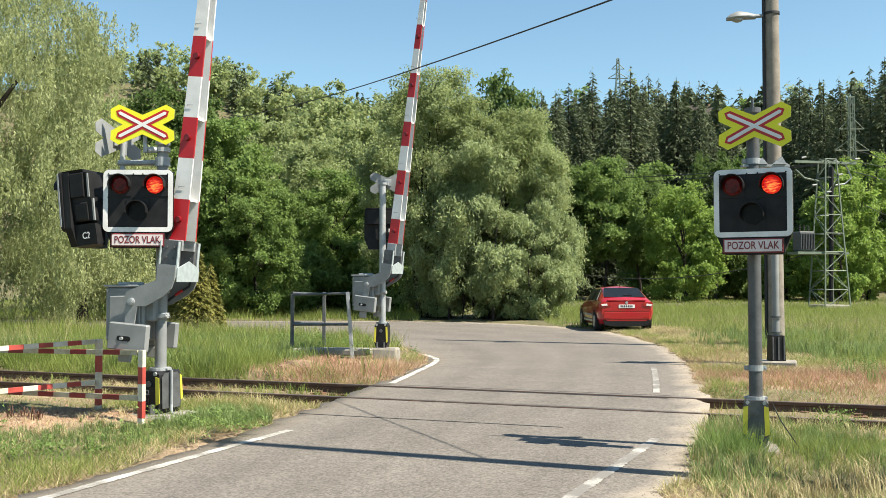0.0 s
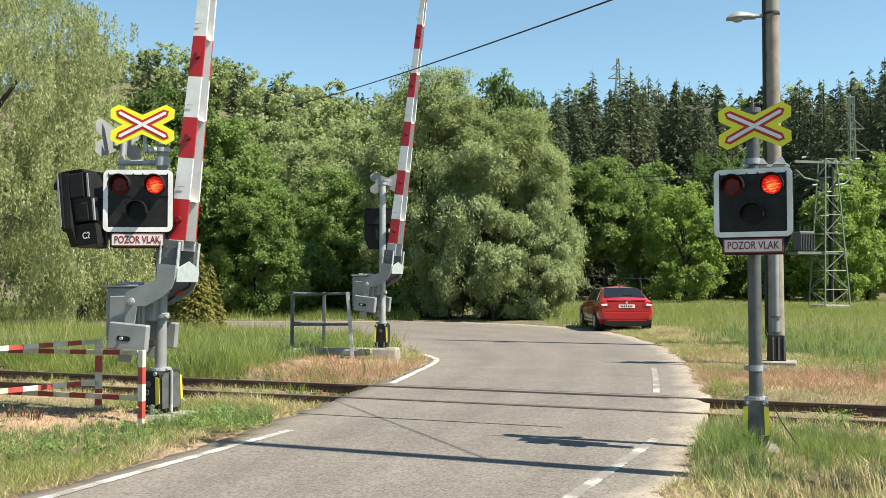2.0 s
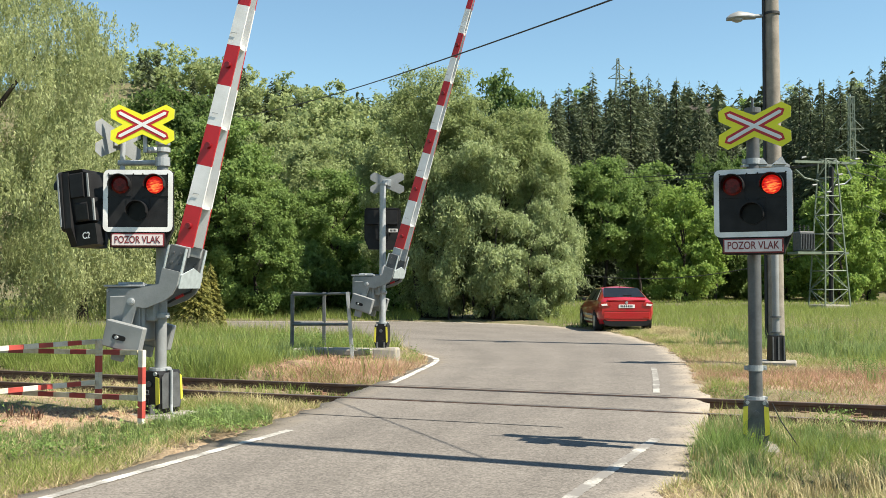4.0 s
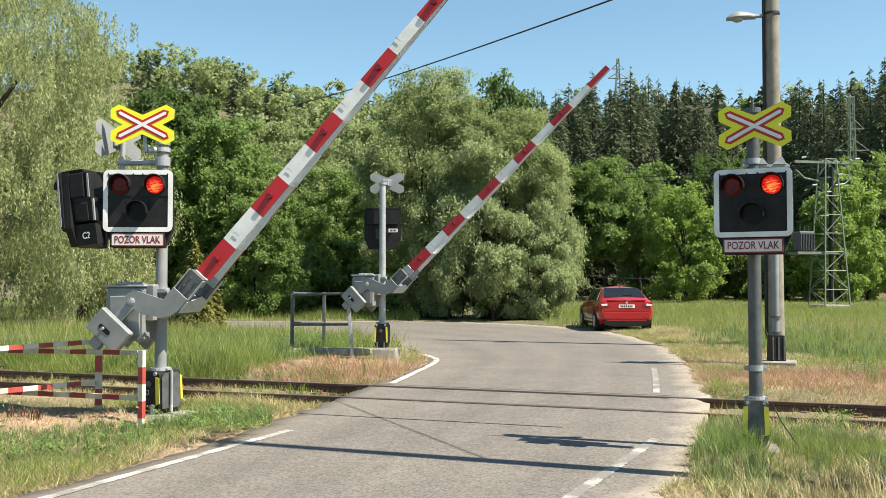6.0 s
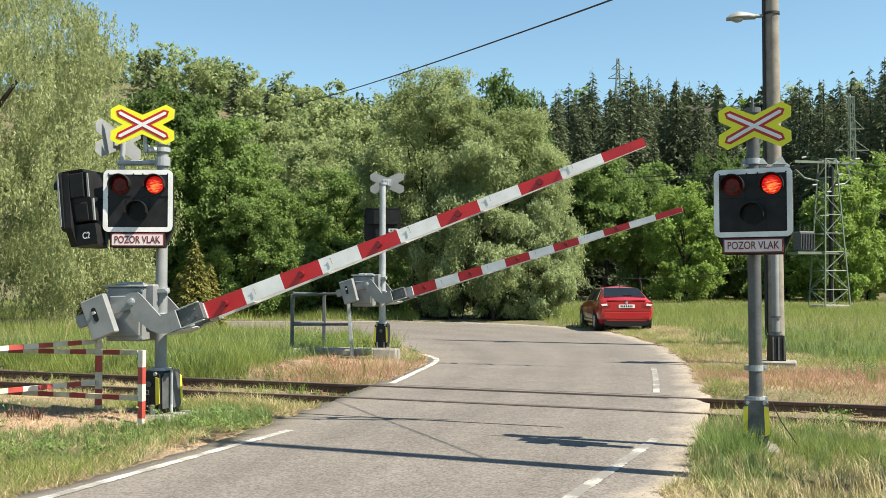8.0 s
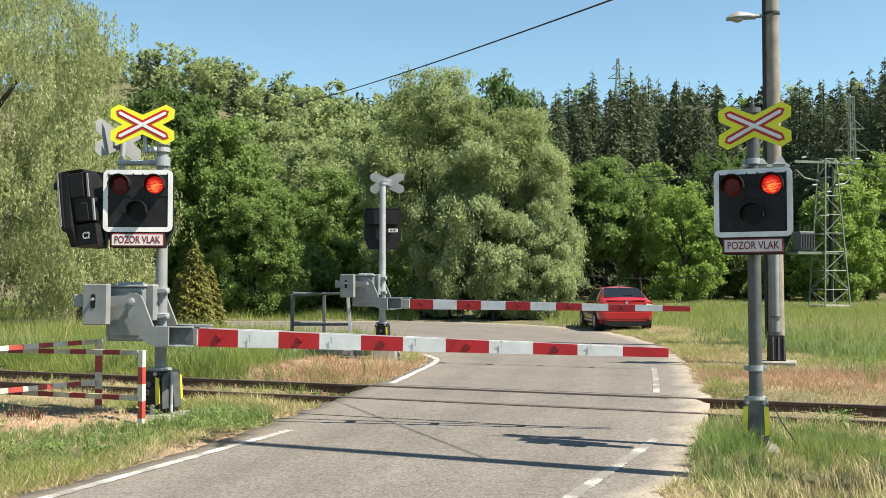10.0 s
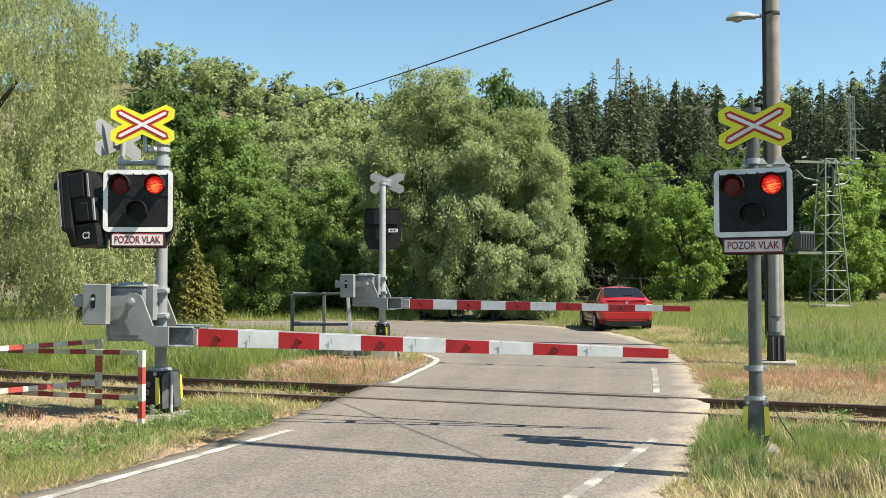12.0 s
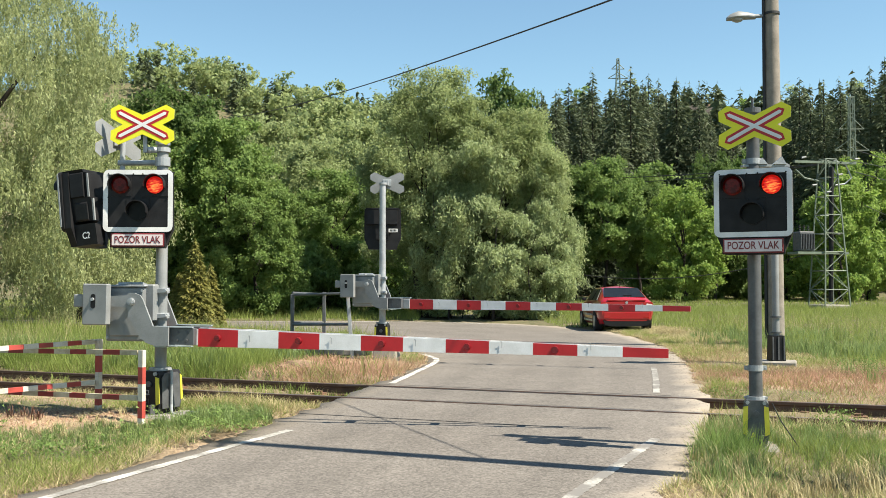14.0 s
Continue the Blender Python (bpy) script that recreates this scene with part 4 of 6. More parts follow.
T2 = tree("broadleaf_tree", "light green broadleaf tree at the wood's edge", 8, 3.3, 9.4, 0.2, 900, 46, 0.17, 0.175, M_grey_willow, pose(*at(545, 56)), aspect=1.8, lobes=12)
clone(T2, 225, 58, 200, 1.2, 1.28, M_maple)
clone(T2, 340, 57, 20, 1.1, 1.18, M_dark)
clone(T2, 470, 66, 50, 1.2, 1.3)
clone(T2, 640, 62, 250, 1.1, 1.2)
U1 = tree("shrub", "dense green shrub under the trees", 14, 1.9, 3.4, 0.0, 240, 26, 0.18, 0.21, M_maple, pose(*at(520, 46)), aspect=1.6, stems=3, trunk_r=0.05, lobes=6, group="shrubs")
for _i, (_bearing, _d) in enumerate(((380, 50), (590, 50), (660, 48), (720, 50), (460, 48), (250, 46), (1170, 92), (1240, 96), (1300, 96), (1350, 98), (1400, 99), (1510, 99))):
    clone(U1, _bearing, _d, _i * 61, 1.0 if _d < 60 else 1.5, 1.0 if _d < 60 else 1.4)
T3 = tree("broadleaf_tree", "bright green broadleaf tree at the meadow's edge", 9, 3.5, 9.8, 0.2, 800, 44, 0.18, 0.2, M_bright, pose(*at(1212, 82)), aspect=1.4, lobes=12)
clone(T3, 1265, 92, 80, 1.0, 1.4, M_dark)
clone(T3, 1392, 88, 150, 0.8, 0.6)
clone(T3, 1535, 90, 20, 1.15, 1.35)
T4 = tree("broadleaf_tree", "pale green broadleaf tree at the meadow's edge", 18, 3.5, 8.8, 4.0, 800, 34, 0.22, 0.24, M_maple, pose(*at(1072, 86)), aspect=1.7, lobes=12)
clone(T4, 1018, 86, 100, 0.8, 0.8, M_dark)
clone(T4, 1132, 89, 210, 0.9, 0.85, M_dark)
clone(T4, 1330, 95, 310, 0.95, 1.15)
T5 = tree("broadleaf_tree", "green broadleaf tree before the wood", 17, 3.4, 10.0, 0.2, 700, 36, 0.2, 0.24, M_maple, pose(*at(1470, 93)), aspect=1.5, lobes=12)
clone(T3, 880, 84, 160, 1.5, 1.95, M_dark)
clone(T5, 960, 86, 260, 1.2, 1.35, M_dark)
clone(T5, 1165, 96, 330, 1.4, 1.3)
clone(T5, 1490, 84, 110, 1.0, 1.05, M_bright)


def spruce_cloud(rng, h, r, n, size):
    u = 1 - np.sqrt(rng.random(n))
    lev = np.clip(np.floor(u * 26) / 26 + rng.normal(0, 0.016, n), 0, 0.99)
    a = rng.random(n) * 6.283
    lobe = 0.74 + 0.26 * np.sin(a * 5 + np.floor(u * 26) * 2.4)
    rad = 1.3 * r * (1 - lev) ** 0.72 * (0.35 + 0.65 * rng.random(n) ** 0.5) * lobe
    z = h * (0.06 + 0.94 * lev) - rad * 0.35
    c = np.stack([np.cos(a) * rad, np.sin(a) * rad, z], 1)
    ax = np.stack([np.cos(a), np.sin(a), np.full(n, -0.45)], 1) + rng.normal(0, 0.25, (n, 3))
    ax /= np.linalg.norm(ax, axis=1)[:, None]
    b = np.cross(ax, np.stack([np.zeros(n), np.zeros(n), np.ones(n)], 1) + rng.normal(0, 0.5, (n, 3)))
    b /= np.linalg.norm(b, axis=1)[:, None]
    L = size * rng.uniform(0.6, 1.3, n)[:, None]
    w = L * 0.19
    v = np.stack([c - ax * L * 0.4 - b * w * 1.25, c - ax * L * 0.4 + b * w * 1.25, c + ax * L * 0.6], 1).reshape(-1, 3)
    top = np.array([[-0.07, 0, h * 0.94], [0.07, 0, h * 0.94], [0, 0, h]])
    return np.concatenate([v, top]), np.arange(n * 3 + 3).reshape(-1, 3)


def spruce(seed, h, r, m):
    rng = np.random.default_rng(seed)
    t = thing("spruce", "tall dark green spruce in the wood", "tree", "spruces", m)
    part("trunk", cy(B(), (0, 0, -0.5), (0, 0, h * 0.95), 0.25, 0.03, 8), M_bark, t)
    v, f = spruce_cloud(rng, h, r, 11000, 0.43)
    c = sheet_mesh("crown", v, f, M_needle)
    c.parent = t
    return t


S1 = spruce(20, 22, 3.6, pose(*at(1030, 108)))
S2 = spruce(21, 20, 3.2, pose(*at(1068, 112)))
for i, (bearing, d, k) in enumerate(((985, 112, 0.9), (1008, 120, 0.98), (1050, 118, 1.02), (1090, 108, 0.92), (1118, 112, 1.0), (1140, 118, 0.98), (1182, 120, 0.9), (1212, 118, 0.86), (1240, 124, 0.84), (1280, 128, 0.78), (1408, 124, 0.86), (1438, 112, 0.92), (1462, 108, 0.9), (1492, 112, 0.9), (1545, 106, 0.94), (1572, 104, 1.0), (960, 122, 0.92), (1160, 110, 0.72), (1150, 126, 0.98), (1200, 114, 0.98), (1240, 113, 0.93), (1260, 120, 0.8), (1300, 122, 0.78), (1385, 128, 0.82))):
    clone((S1, S2)[i % 2], bearing, d, i * 47, k * (1.1, 1.22, 1.02)[i % 3], k * (1.2, 1.28)[i % 2])
_rng = random.Random(44)
for i in range(14):
    _b = 965 + i * 29 if i < 9 else 1420 + (i - 9) * 34
    clone((S2, S1)[i % 2], _b + _rng.uniform(-8, 8), _rng.uniform(117, 132), i * 73, _rng.uniform(0.95, 1.2), 1.2 - (0.0004 * abs(_b - 1090) if i < 9 else 0.1) + _rng.uniform(-0.06, 0.04))


def hill_woods():
    """The wooded slope behind, in one mesh a kind."""
    rng = np.random.default_rng(40)
    kinds = {"needle": ([], M_needle), "broad": ([], M_maple), "pale": ([], M_grey_willow)}
    for k in range(520):
        d = 104 + 190 * rng.random() ** 1.1
        bearing = rng.uniform(-150, 1720)
        if bearing < 780 or (bearing < 940 and d < 145):
            continue
        x = (bearing - 784) / 1700 * d
        z = float(height(np.array([x]), np.array([d]))[0])
        needle = (0.97 if bearing > 950 else 0.0) if d < 190 else (0.92 if 950 < bearing < 1225 else 0.45 if bearing < 480 or bearing > 1380 else 0.25)
        if rng.random() < needle:
            h = rng.uniform(12, 18) * (0.5 if bearing < 700 else 0.75 if d > 190 else 1.0)
            v, f = spruce_cloud(rng, h, h * 0.2, 330, 1.9)
            kind = "needle"
        else:
            h = rng.uniform(8, 14)
            p, _, face = crown_points(rng, 64, h * 0.36, h * 0.9, h * 0.1, lobes=5, bough=3)
            v, f = leaves(rng, p, 10, 0.4, 0.7, 1.4, 0.2, 0.0, face)
            kind = "pale" if rng.random() < 0.6 else "broad"
        kinds[kind][0].append(v + np.array([x, d, z - 0.3]))
    for k in range(250):
        d, bearing = (rng.uniform(125, 210), rng.uniform(430, 780)) if k < 90 else (rng.uniform(205, 285), rng.uniform(90, 780))
        x = (bearing - 784) / 1700 * d
        z = float(height(np.array([x]), np.array([d]))[0])
        if k >= 90 and rng.random() < 0.5:
            h = rng.uniform(7, 11)
            v, f = spruce_cloud(rng, h, h * 0.22, 200, 1.4)
            kinds["needle"][0].append(v + np.array([x, d, z - 0.3]))
            continue
        h = rng.uniform(7, 12)
        p, _, face = crown_points(rng, 64, h * 0.4, h * 0.9, h * 0.08, lobes=5, bough=3)
        v, f = leaves(rng, p, 7, 0.45, 0.8, 1.4, 0.2, 0.0, face)
        kinds["pale"][0].append(v + np.array([x, d, z - 0.3]))
    for k in range(60):
        d, bearing = rng.uniform(190, 255), rng.uniform(1215, 1440)
        x = (bearing - 784) / 1700 * d
        z = float(height(np.array([x]), np.array([d]))[0])
        h = rng.uniform(9, 14)
        v, f = spruce_cloud(rng, h, h * 0.25, 260, 1.6)
        kinds["needle"][0].append(v + np.array([x, d, z - 0.3]))
    for kind, (vs, m) in kinds.items():
        v = np.concatenate(vs)
        ob = sheet_mesh("far_wood", v, np.arange(len(v)).reshape(-1, 3), m)
        tagged(ob, {"needle": "dark conifers on the wooded hill", "broad": "green broadleaf wood on the hill", "pale": "pale green spring wood on the hill"}[kind], "wood", kind="stuff")


hill_woods()


def house():
    x, y, z = at(1250, 205)
    t = thing("house", "distant house with a brown tiled roof among the trees", "house", m=pose(x, y, z + 0.5, 0, 0, 20))
    part("wall", bx(B(), -4, 4, -3, 3, -4, 5.0), M_concrete, t)
    part("roof", prism(B(), [(-3.6, 4.9), (3.6, 4.9), (0, 7.6)], -4.4, 4.4, Matrix.Rotation(radians(90), 4, "Z")), M_bark, t, "brown tiled gable roof")
    part("chimney", bx(B(), 1.2, 1.8, 0.3, 0.9, 6.2, 8.2), M_soil, t)
    for wx in (-2.2, 0.0, 2.2):
        part("window", bx(B(), wx - 0.5, wx + 0.5, -3.05, -3.003, 2.6, 4.0), M_darkglass, t, "dark window")


house()
def thuja(seed, label, h, r, m):
    t = thing("thuja", label, "shrub", "thujas", m)
    part("trunk", cy(B(), (0, 0, -0.1), (0, 0, h * 0.8), 0.05, 0.015, 8), M_bark, t)
    v, f = spruce_cloud(np.random.default_rng(seed), h, r, 11000, 0.12)
    c = sheet_mesh("crown", v, f, M_thuja)
    c.parent = t


thuja(11, "golden green conical thuja shrub", 3.0, 0.62, pose(*at(345, 31)))
thuja(12, "narrow golden green thuja shrub", 2.2, 0.5, pose(*at(372, 32)))
thuja(19, "small golden green thuja shrub", 1.9, 0.5, pose(*at(318, 31.5)))


# ---- poles, lamps and wires ----
def cable(p, q, sag, r, label, n=24):
    p, q = Vector(p), Vector(q)
    pts = [p.lerp(q, k / n) - Vector((0, 0, sag * 4 * (k / n) * (1 - k / n))) for k in range(n + 1)]
    tagged(part("overhead_cable", tube(B(), pts, r), M_wire, None), label, "cable")


def concrete_pole():
    t = thing("lamp_pole", "tall concrete pole carrying a street lamp", "pole", m=pose(7.95, 23, 0))
    part("pole", cy(B(), (0, 0, -0.3), (0, 0, 11.5), 0.205, 0.145, 24), M_pole, t, smooth=True)
    part("conduit", cy(B(), (-0.235, -0.02, 0.0), (-0.205, -0.02, 9.5), 0.036, seg=10), M_wire, t, "dark conduit up the pole")
    part("strap", cy(B(), (0, 0, 8.02), (0, 0, 8.08), 0.185, seg=24), M_wire, t)
    h = B()
    cy(h, (-0.17, 0, 8.0), (-0.45, -0.02, 7.98), 0.04, 0.05, 10)
    sec = [(-0.40, 0.06, 0.07, 7.97), (-0.60, 0.11, 0.12, 7.97), (-0.82, 0.15, 0.15, 7.96), (-1.0, 0.13, 0.10, 7.94), (-1.09, 0.07, 0.03, 7.93)]
    prev = None
    for x, w, hh, z in sec:
        cur = [h.verts.new((x, w * math.cos(a), z + (hh if math.sin(a) > 0 else 0.06) * math.sin(a))) for a in (6.283 * k / 12 for k in range(12))]
        if prev:
            for k in range(12):
                h.faces.new((prev[k], prev[(k + 1) % 12], cur[(k + 1) % 12], cur[k]))
        else:
            h.faces.new(cur[::-1])
        prev = cur
    h.faces.new(prev)
    lum = part("lamp_head", h, M_grey, t, "grey street lamp head on a short arm", smooth=True)
    g = B()
    bmesh.ops.create_uvsphere(g, u_segments=14, v_segments=8, radius=1, matrix=Matrix.Translation((-0.84, 0, 7.92)) @ Matrix.Diagonal((0.15, 0.11, 0.085, 1)))
    part("lamp_glass", g, M_galv, lum, "frosted lamp bowl", smooth=True)


concrete_pole()
FAR2 = mast_on(6.05, 17.5, 0.12, 3.5, "grey signal mast across the track that faces away")
_b = prism(B(), [(-0.13, 0), (0.13, 0), (0.11, 0.46), (-0.11, 0.46)], -0.13, 0.13)
part("base_cover", _b, M_black, FAR2, "black ribbed foot")
_b = B()
for _x in (-0.1, 0.0, 0.1):
    bx(_b, _x - 0.012, _x + 0.012, -0.145, -0.1305, 0.02, 0.44)
part("foot_rib", _b, M_mast, FAR2)
for _z in (0.5, 0.78):
    part("collar", cy(B(), (0, 0, _z), (0, 0, _z + 0.03), 0.1, seg=18), M_mast, FAR2)
signal_head(FAR2, pose(-0.02, 0.36, 2.78, 0, 0, 180), lit=False)
crossbuck(FAR2, pose(0.0, 0.12, 3.42, 0, 0, 180), M_yellow)
tagged(part("concrete_slab", bx(B(), -0.34, 0.3, -0.3, 0.3, -0.2, 0.0, 0.02), M_concrete, None, m=pose(6.1, 17.5, 0.12, 0, 0, -20)), "concrete slab under the mast", "slab")


def off_pole():
    """A wooden line pole beside the camera, known by its shadow on the road."""
    t = thing("line_pole", "wooden line pole whose shadow falls on the road", "pole", m=pose(3.5, 6.98, 0))
    part("pole", cy(B(), (0, 0, -0.3), (0, 0, 8.3), 0.12, 0.08, 16), M_bark, t)
    part("cross_arm", bx(B(), -0.03, 0.03, -0.3, 0.22, 7.95, 8.01), M_bark, t)


off_pole()
cable((3.5, 6.98, 4.43), (-10.43, 45, 9.35), 0.35, 0.011, "black overhead cable above the road")


def lattice(parent, name, h, w0, w1, r, levels, z0=0.0, each=False):
    """Four legs and their cross bracing."""
    def leg(k, z):
        w = w0 + (w1 - w0) * (z - z0) / h
        return Vector(((-1, 1, 1, -1)[k] * w / 2, (-1, -1, 1, 1)[k] * w / 2, z))
    for k in range(4):
        part(name, cy(B(), leg(k, z0), leg(k, z0 + h), r, seg=4), M_lattice, parent)
    for i in range(levels):
        za, zb = z0 + h * i / levels, z0 + h * (i + 1) / levels
        ends = []
        for k in range(4):
            j = (k + 1) % 4
            ends += [(leg(k, za), leg(j, zb)), (leg(k, zb), leg(j, zb))] if i % 2 == k % 2 else [(leg(j, za), leg(k, zb)), (leg(k, zb), leg(j, zb))]
        if each:
            for p, q in ends:
                part("brace", cy(B(), p, q, r * 0.6, seg=4), M_lattice, parent)
        else:
            b = B()
            for p, q in ends:
                cy(b, p, q, r * 0.6, seg=4)
            tagged(part("bracing", b, M_lattice, parent), kind="stuff")


def transformer_mast():
    x, y, z = at(1467, 60)
    t = thing("transformer_mast", "pale green lattice mast with a pole transformer", "electric mast", m=pose(x, y, z, 0, 0, 12))
    lattice(t, "leg", 9.3, 1.75, 0.75, 0.05, 8, each=True)
    part("foot_block", bx(B(), -0.9, 0.9, -0.9, 0.9, -0.3, 0.22, 0.05), M_concrete, t)
    part("cross_arm", bx(B(), -2.3, 2.0, -0.08, 0.08, 9.05, 9.2), M_lattice, t)
    part("platform", bx(B(), -2.5, 1.0, -0.6, 0.6, 3.35, 3.5), M_lattice, t)
    b = bx(B(), -2.25, -1.2, -0.4, 0.4, 3.55, 4.75, 0.05)
    tr = part("transformer", b, M_mast, t, "ribbed grey transformer tank")
    for k in range(9):
        part("fin", bx(B(), -2.2 + k * 0.11, -2.17 + k * 0.11, -0.5, -0.405, 3.65, 4.6), M_mast, tr)
    for k in range(3):
        c = B()
        for i in range(4):
            cy(c, (-2.0 + k * 0.3, 0, 4.78 + i * 0.1), (-2.0 + k * 0.3, 0, 4.84 + i * 0.1), 0.08, 0.05, 8)
        part("bushing", c, M_black, tr)
    c = B()
    cy(c, (-0.2, -0.45, 0.4), (0.05, -0.35, 8.8), 0.14, seg=8)
    part("cable_duct", c, M_black, t)
    for k, (xx, zz) in enumerate(((-1.4, 7.6), (-0.4, 7.2), (1.6, 9.3), (-2.1, 9.3), (0.3, 4.6), (0.4, 8.3))):
        part("insulator", cy(B(), (xx, -0.5, zz), (xx + 0.3, -0.5, zz + 0.05), 0.07, 0.05, 8), M_grey, t)
    part("switch_arm", tube(B(), [(0.4, 0, 9.3), (1.3, 0, 9.0), (1.7, 0, 8.2), (1.2, 0, 7.8), (0.5, 0, 7.7)], 0.05), M_galv, t)
    part("side_arm", tube(B(), [(-0.4, 0, 7.9), (-1.6, 0, 8.1), (-2.2, 0, 8.6)], 0.06), M_lattice, t)


transformer_mast()


def pylon(bearing, d, zb, h, s, arms, foot):
    x = (bearing - 784) / 1700 * d
    t = thing("power_pylon", "distant grey lattice power pylon", "pylon", "pylons", pose(x, d, zb))
    lattice(t, "leg", h, h * foot, h * 0.02, 0.10 * s, 12)
    for f, w in arms:
        b = B()
        for sgn in (-1, 1):
            cy(b, (0, 0, h * f), (sgn * h * w, 0, h * f), 0.1 * s, seg=4)
            cy(b, (0, 0, h * (f + 0.06)), (sgn * h * w, 0, h * f), 0.08 * s, seg=4)
        part("cross_arm", b, M_lattice, t)


pylon(1511, 99, 0.0, 21.0, 0.55, ((0.735, 0.085), (0.84, 0.062)), 0.045)
pylon(1096, 280, 39.0, 29.0, 1.3, ((0.8, 0.1), (0.895, 0.065)), 0.1)
for _k, (_z0, _z1) in enumerate(((9.3, 11.0), (8.6, 9.4), (9.9, 12.5), (6.5, 6.0))):
    cable((25.5 + _k * 0.3, 60, _z0), (60, 85 + 6 * _k, _z1), 0.8, 0.02, "thin overhead line to the transformer mast", 12)
cable((25, 60, 9.2), (3.0, 150, 19.0), 1.5, 0.03, "thin overhead line before the wood", 12)
cable((25, 60, 9.2), (-8.0, 160, 22.0), 1.8, 0.03, "thin overhead line before the wood", 12)
cable((24, 60, 3.8), (8.0, 70, 2.6), 1.2, 0.025, "slack black cable before the wood", 12)


# ---- rails and platform ----
def striped(bm, p, q, half, step, first):
    """A square tube in red and white bands."""
    p, q = Vector(p), Vector(q)
    n = max(1, round((q - p).length / step))
    z = Vector((0, 0, 1)) if abs((q - p).normalized().z) < 0.9 else TV
    s = (q - p).normalized().cross(z).normalized() * half
    u = s.cross((q - p).normalized()).normalized() * half
    for k in range(n):
        a, b_ = p.lerp(q, k / n), p.lerp(q, (k + 1) / n)
        v = [bm.verts.new(c + i * s + j * u) for c in (a, b_) for i, j in ((-1, -1), (1, -1), (1, 1), (-1, 1))]
        for idx in ((0, 1, 2, 3), (4, 5, 6, 7), (0, 1, 5, 4), (1, 2, 6, 5), (2, 3, 7, 6), (3, 0, 4, 7)):
            bm.faces.new([v[i] for i in idx]).material_index = (k + first) % 2
    bmesh.ops.remove_doubles(bm, verts=bm.verts, dist=1e-5)
    return bm


# darker copies of the weathered paint: the rails' shade put into the colour
M_shadedwhite = mat("shaded_white_paint", (0.46, 0.42, 0.31), (0.3, 0.26, 0.17), rough=0.7, scale=9)
M_shadedred = mat("shaded_red_paint", (0.24, 0.026, 0.022), (0.16, 0.02, 0.017), rough=0.7, scale=9)
M_oldwhite = mat("weathered_white_paint", (0.62, 0.59, 0.51), (0.46, 0.42, 0.33), rough=0.6, scale=7)
M_oldred = mat("weathered_red_paint", (0.42, 0.06, 0.045), (0.3, 0.045, 0.035), rough=0.6, scale=7)


def guard_rail(a, b_, zt, zl, label, far_post, drop=0.0, paint=None, step=0.25):
    t = thing("guard_rail", label, "guard rail", "striped guard rails", pose(a[0], a[1], 0))
    d = Vector((b_[0] - a[0], b_[1] - a[1], 0))
    posts = [Vector((0, 0, 0)), d * far_post]
    for p in posts:
        part("post", striped(B(), p + Vector((0, 0, -0.1)), p + Vector((0, 0, zt)), 0.029, 0.19, 0), [M_oldwhite, M_oldred], t)
    # rails take the shaded colours unless a brighter, sunlit pair is given
    for z in (zt - 0.028, zl):
        o = d.normalized() * 0.045
        part("rail", striped(B(), o + Vector((0, 0, z)), d + Vector((0, 0, z - drop)), 0.026, step, 0), paint or [M_shadedwhite, M_shadedred], t)


guard_rail((-3.2, 10.25), (-7.07, 12.3), 0.80, 0.29, "red and white striped steel guard rail", 0.95, 0.09)
guard_rail((-4.02, 11.26), (-6.0, 9.95), 0.86, 0.36, "red and white striped guard rail set at an angle", 0.97, 0.1, [M_oldwhite, M_oldred], 0.16)


def platform_rail():
    t = thing("steel_railing", "grey galvanised railing beside the far barrier", "railing", m=pose(-1.82, 18.9, 0))
    ps = [Vector((0, 0, 0)), Vector((-1.28, 0.9, 0)), Vector((-0.75, 1.9, 0))]
    # darker steel on rails and rear posts paints in their shade; front post stays light
    for p, h in zip(ps, (1.36, 1.30, 1.34)):
        part("post", bx(B(), -0.035, 0.035, -0.035, 0.035, -0.05, h, 0.005), M_galv if h > 1.35 else M_mast, t, m=Matrix.Translation(p) @ pose(0.05 if h > 1.35 else 0, 0, 0, 0, -4.5 if h > 1.35 else 0, 0))
    for a, b_ in ((0, 1), (1, 2)):
        for z in (1.33, 0.72):
            p, q = ps[a] + Vector((0, 0, z)), ps[b_] + Vector((0, 0, z - 0.04))
            part("rail", cy(B(), p, q, 0.026, seg=8), M_mast, t)
    b = bx(B(), -1.25, 0.3, 0.06, 0.7, 0.08, 0.2, 0.02, pose(0, 0, 0, 0, 0, -14))
    tagged(part("concrete_step", b, M_concrete, None, m=pose(-1.82, 18.95, 0.02)), "low concrete platform behind the railing", "platform")
    b = B()
    bmesh.ops.create_icosphere(b, subdivisions=4, radius=1)
    for v in b.verts:
        n = noise.fractal(v.co * 2.5, 0.9, 2.0, 6)
        v.co *= 1 + 0.2 * n
        v.co.x *= 0.45
        v.co.y *= 0.4
        v.co.z *= 0.15
    tagged(part("earth_mound", b, M_soil, None, m=pose(-2.45, 16.9, 0.02), smooth=True), "small heap of reddish dry earth", "earth heap")


platform_rail()


# ---- car ----
M_car = mat("red_car_paint", (0.34, 0.004, 0.010), (0.31, 0.004, 0.009), rough=0.3, scale=2, bump=0, coat=0.8)
M_tyre = mat("tyre_rubber", (0.018, 0.018, 0.018), rough=0.85)
M_rim = mat("alloy_rim", (0.5, 0.5, 0.52), rough=0.35, metal=0.7)
M_trim = mat("black_trim", (0.012, 0.012, 0.013), rough=0.7, spec=0.2)
M_sideglass = mat("tinted_side_glass", (0.012, 0.015, 0.013), (0.02, 0.024, 0.02), rough=0.45, spec=0.1)
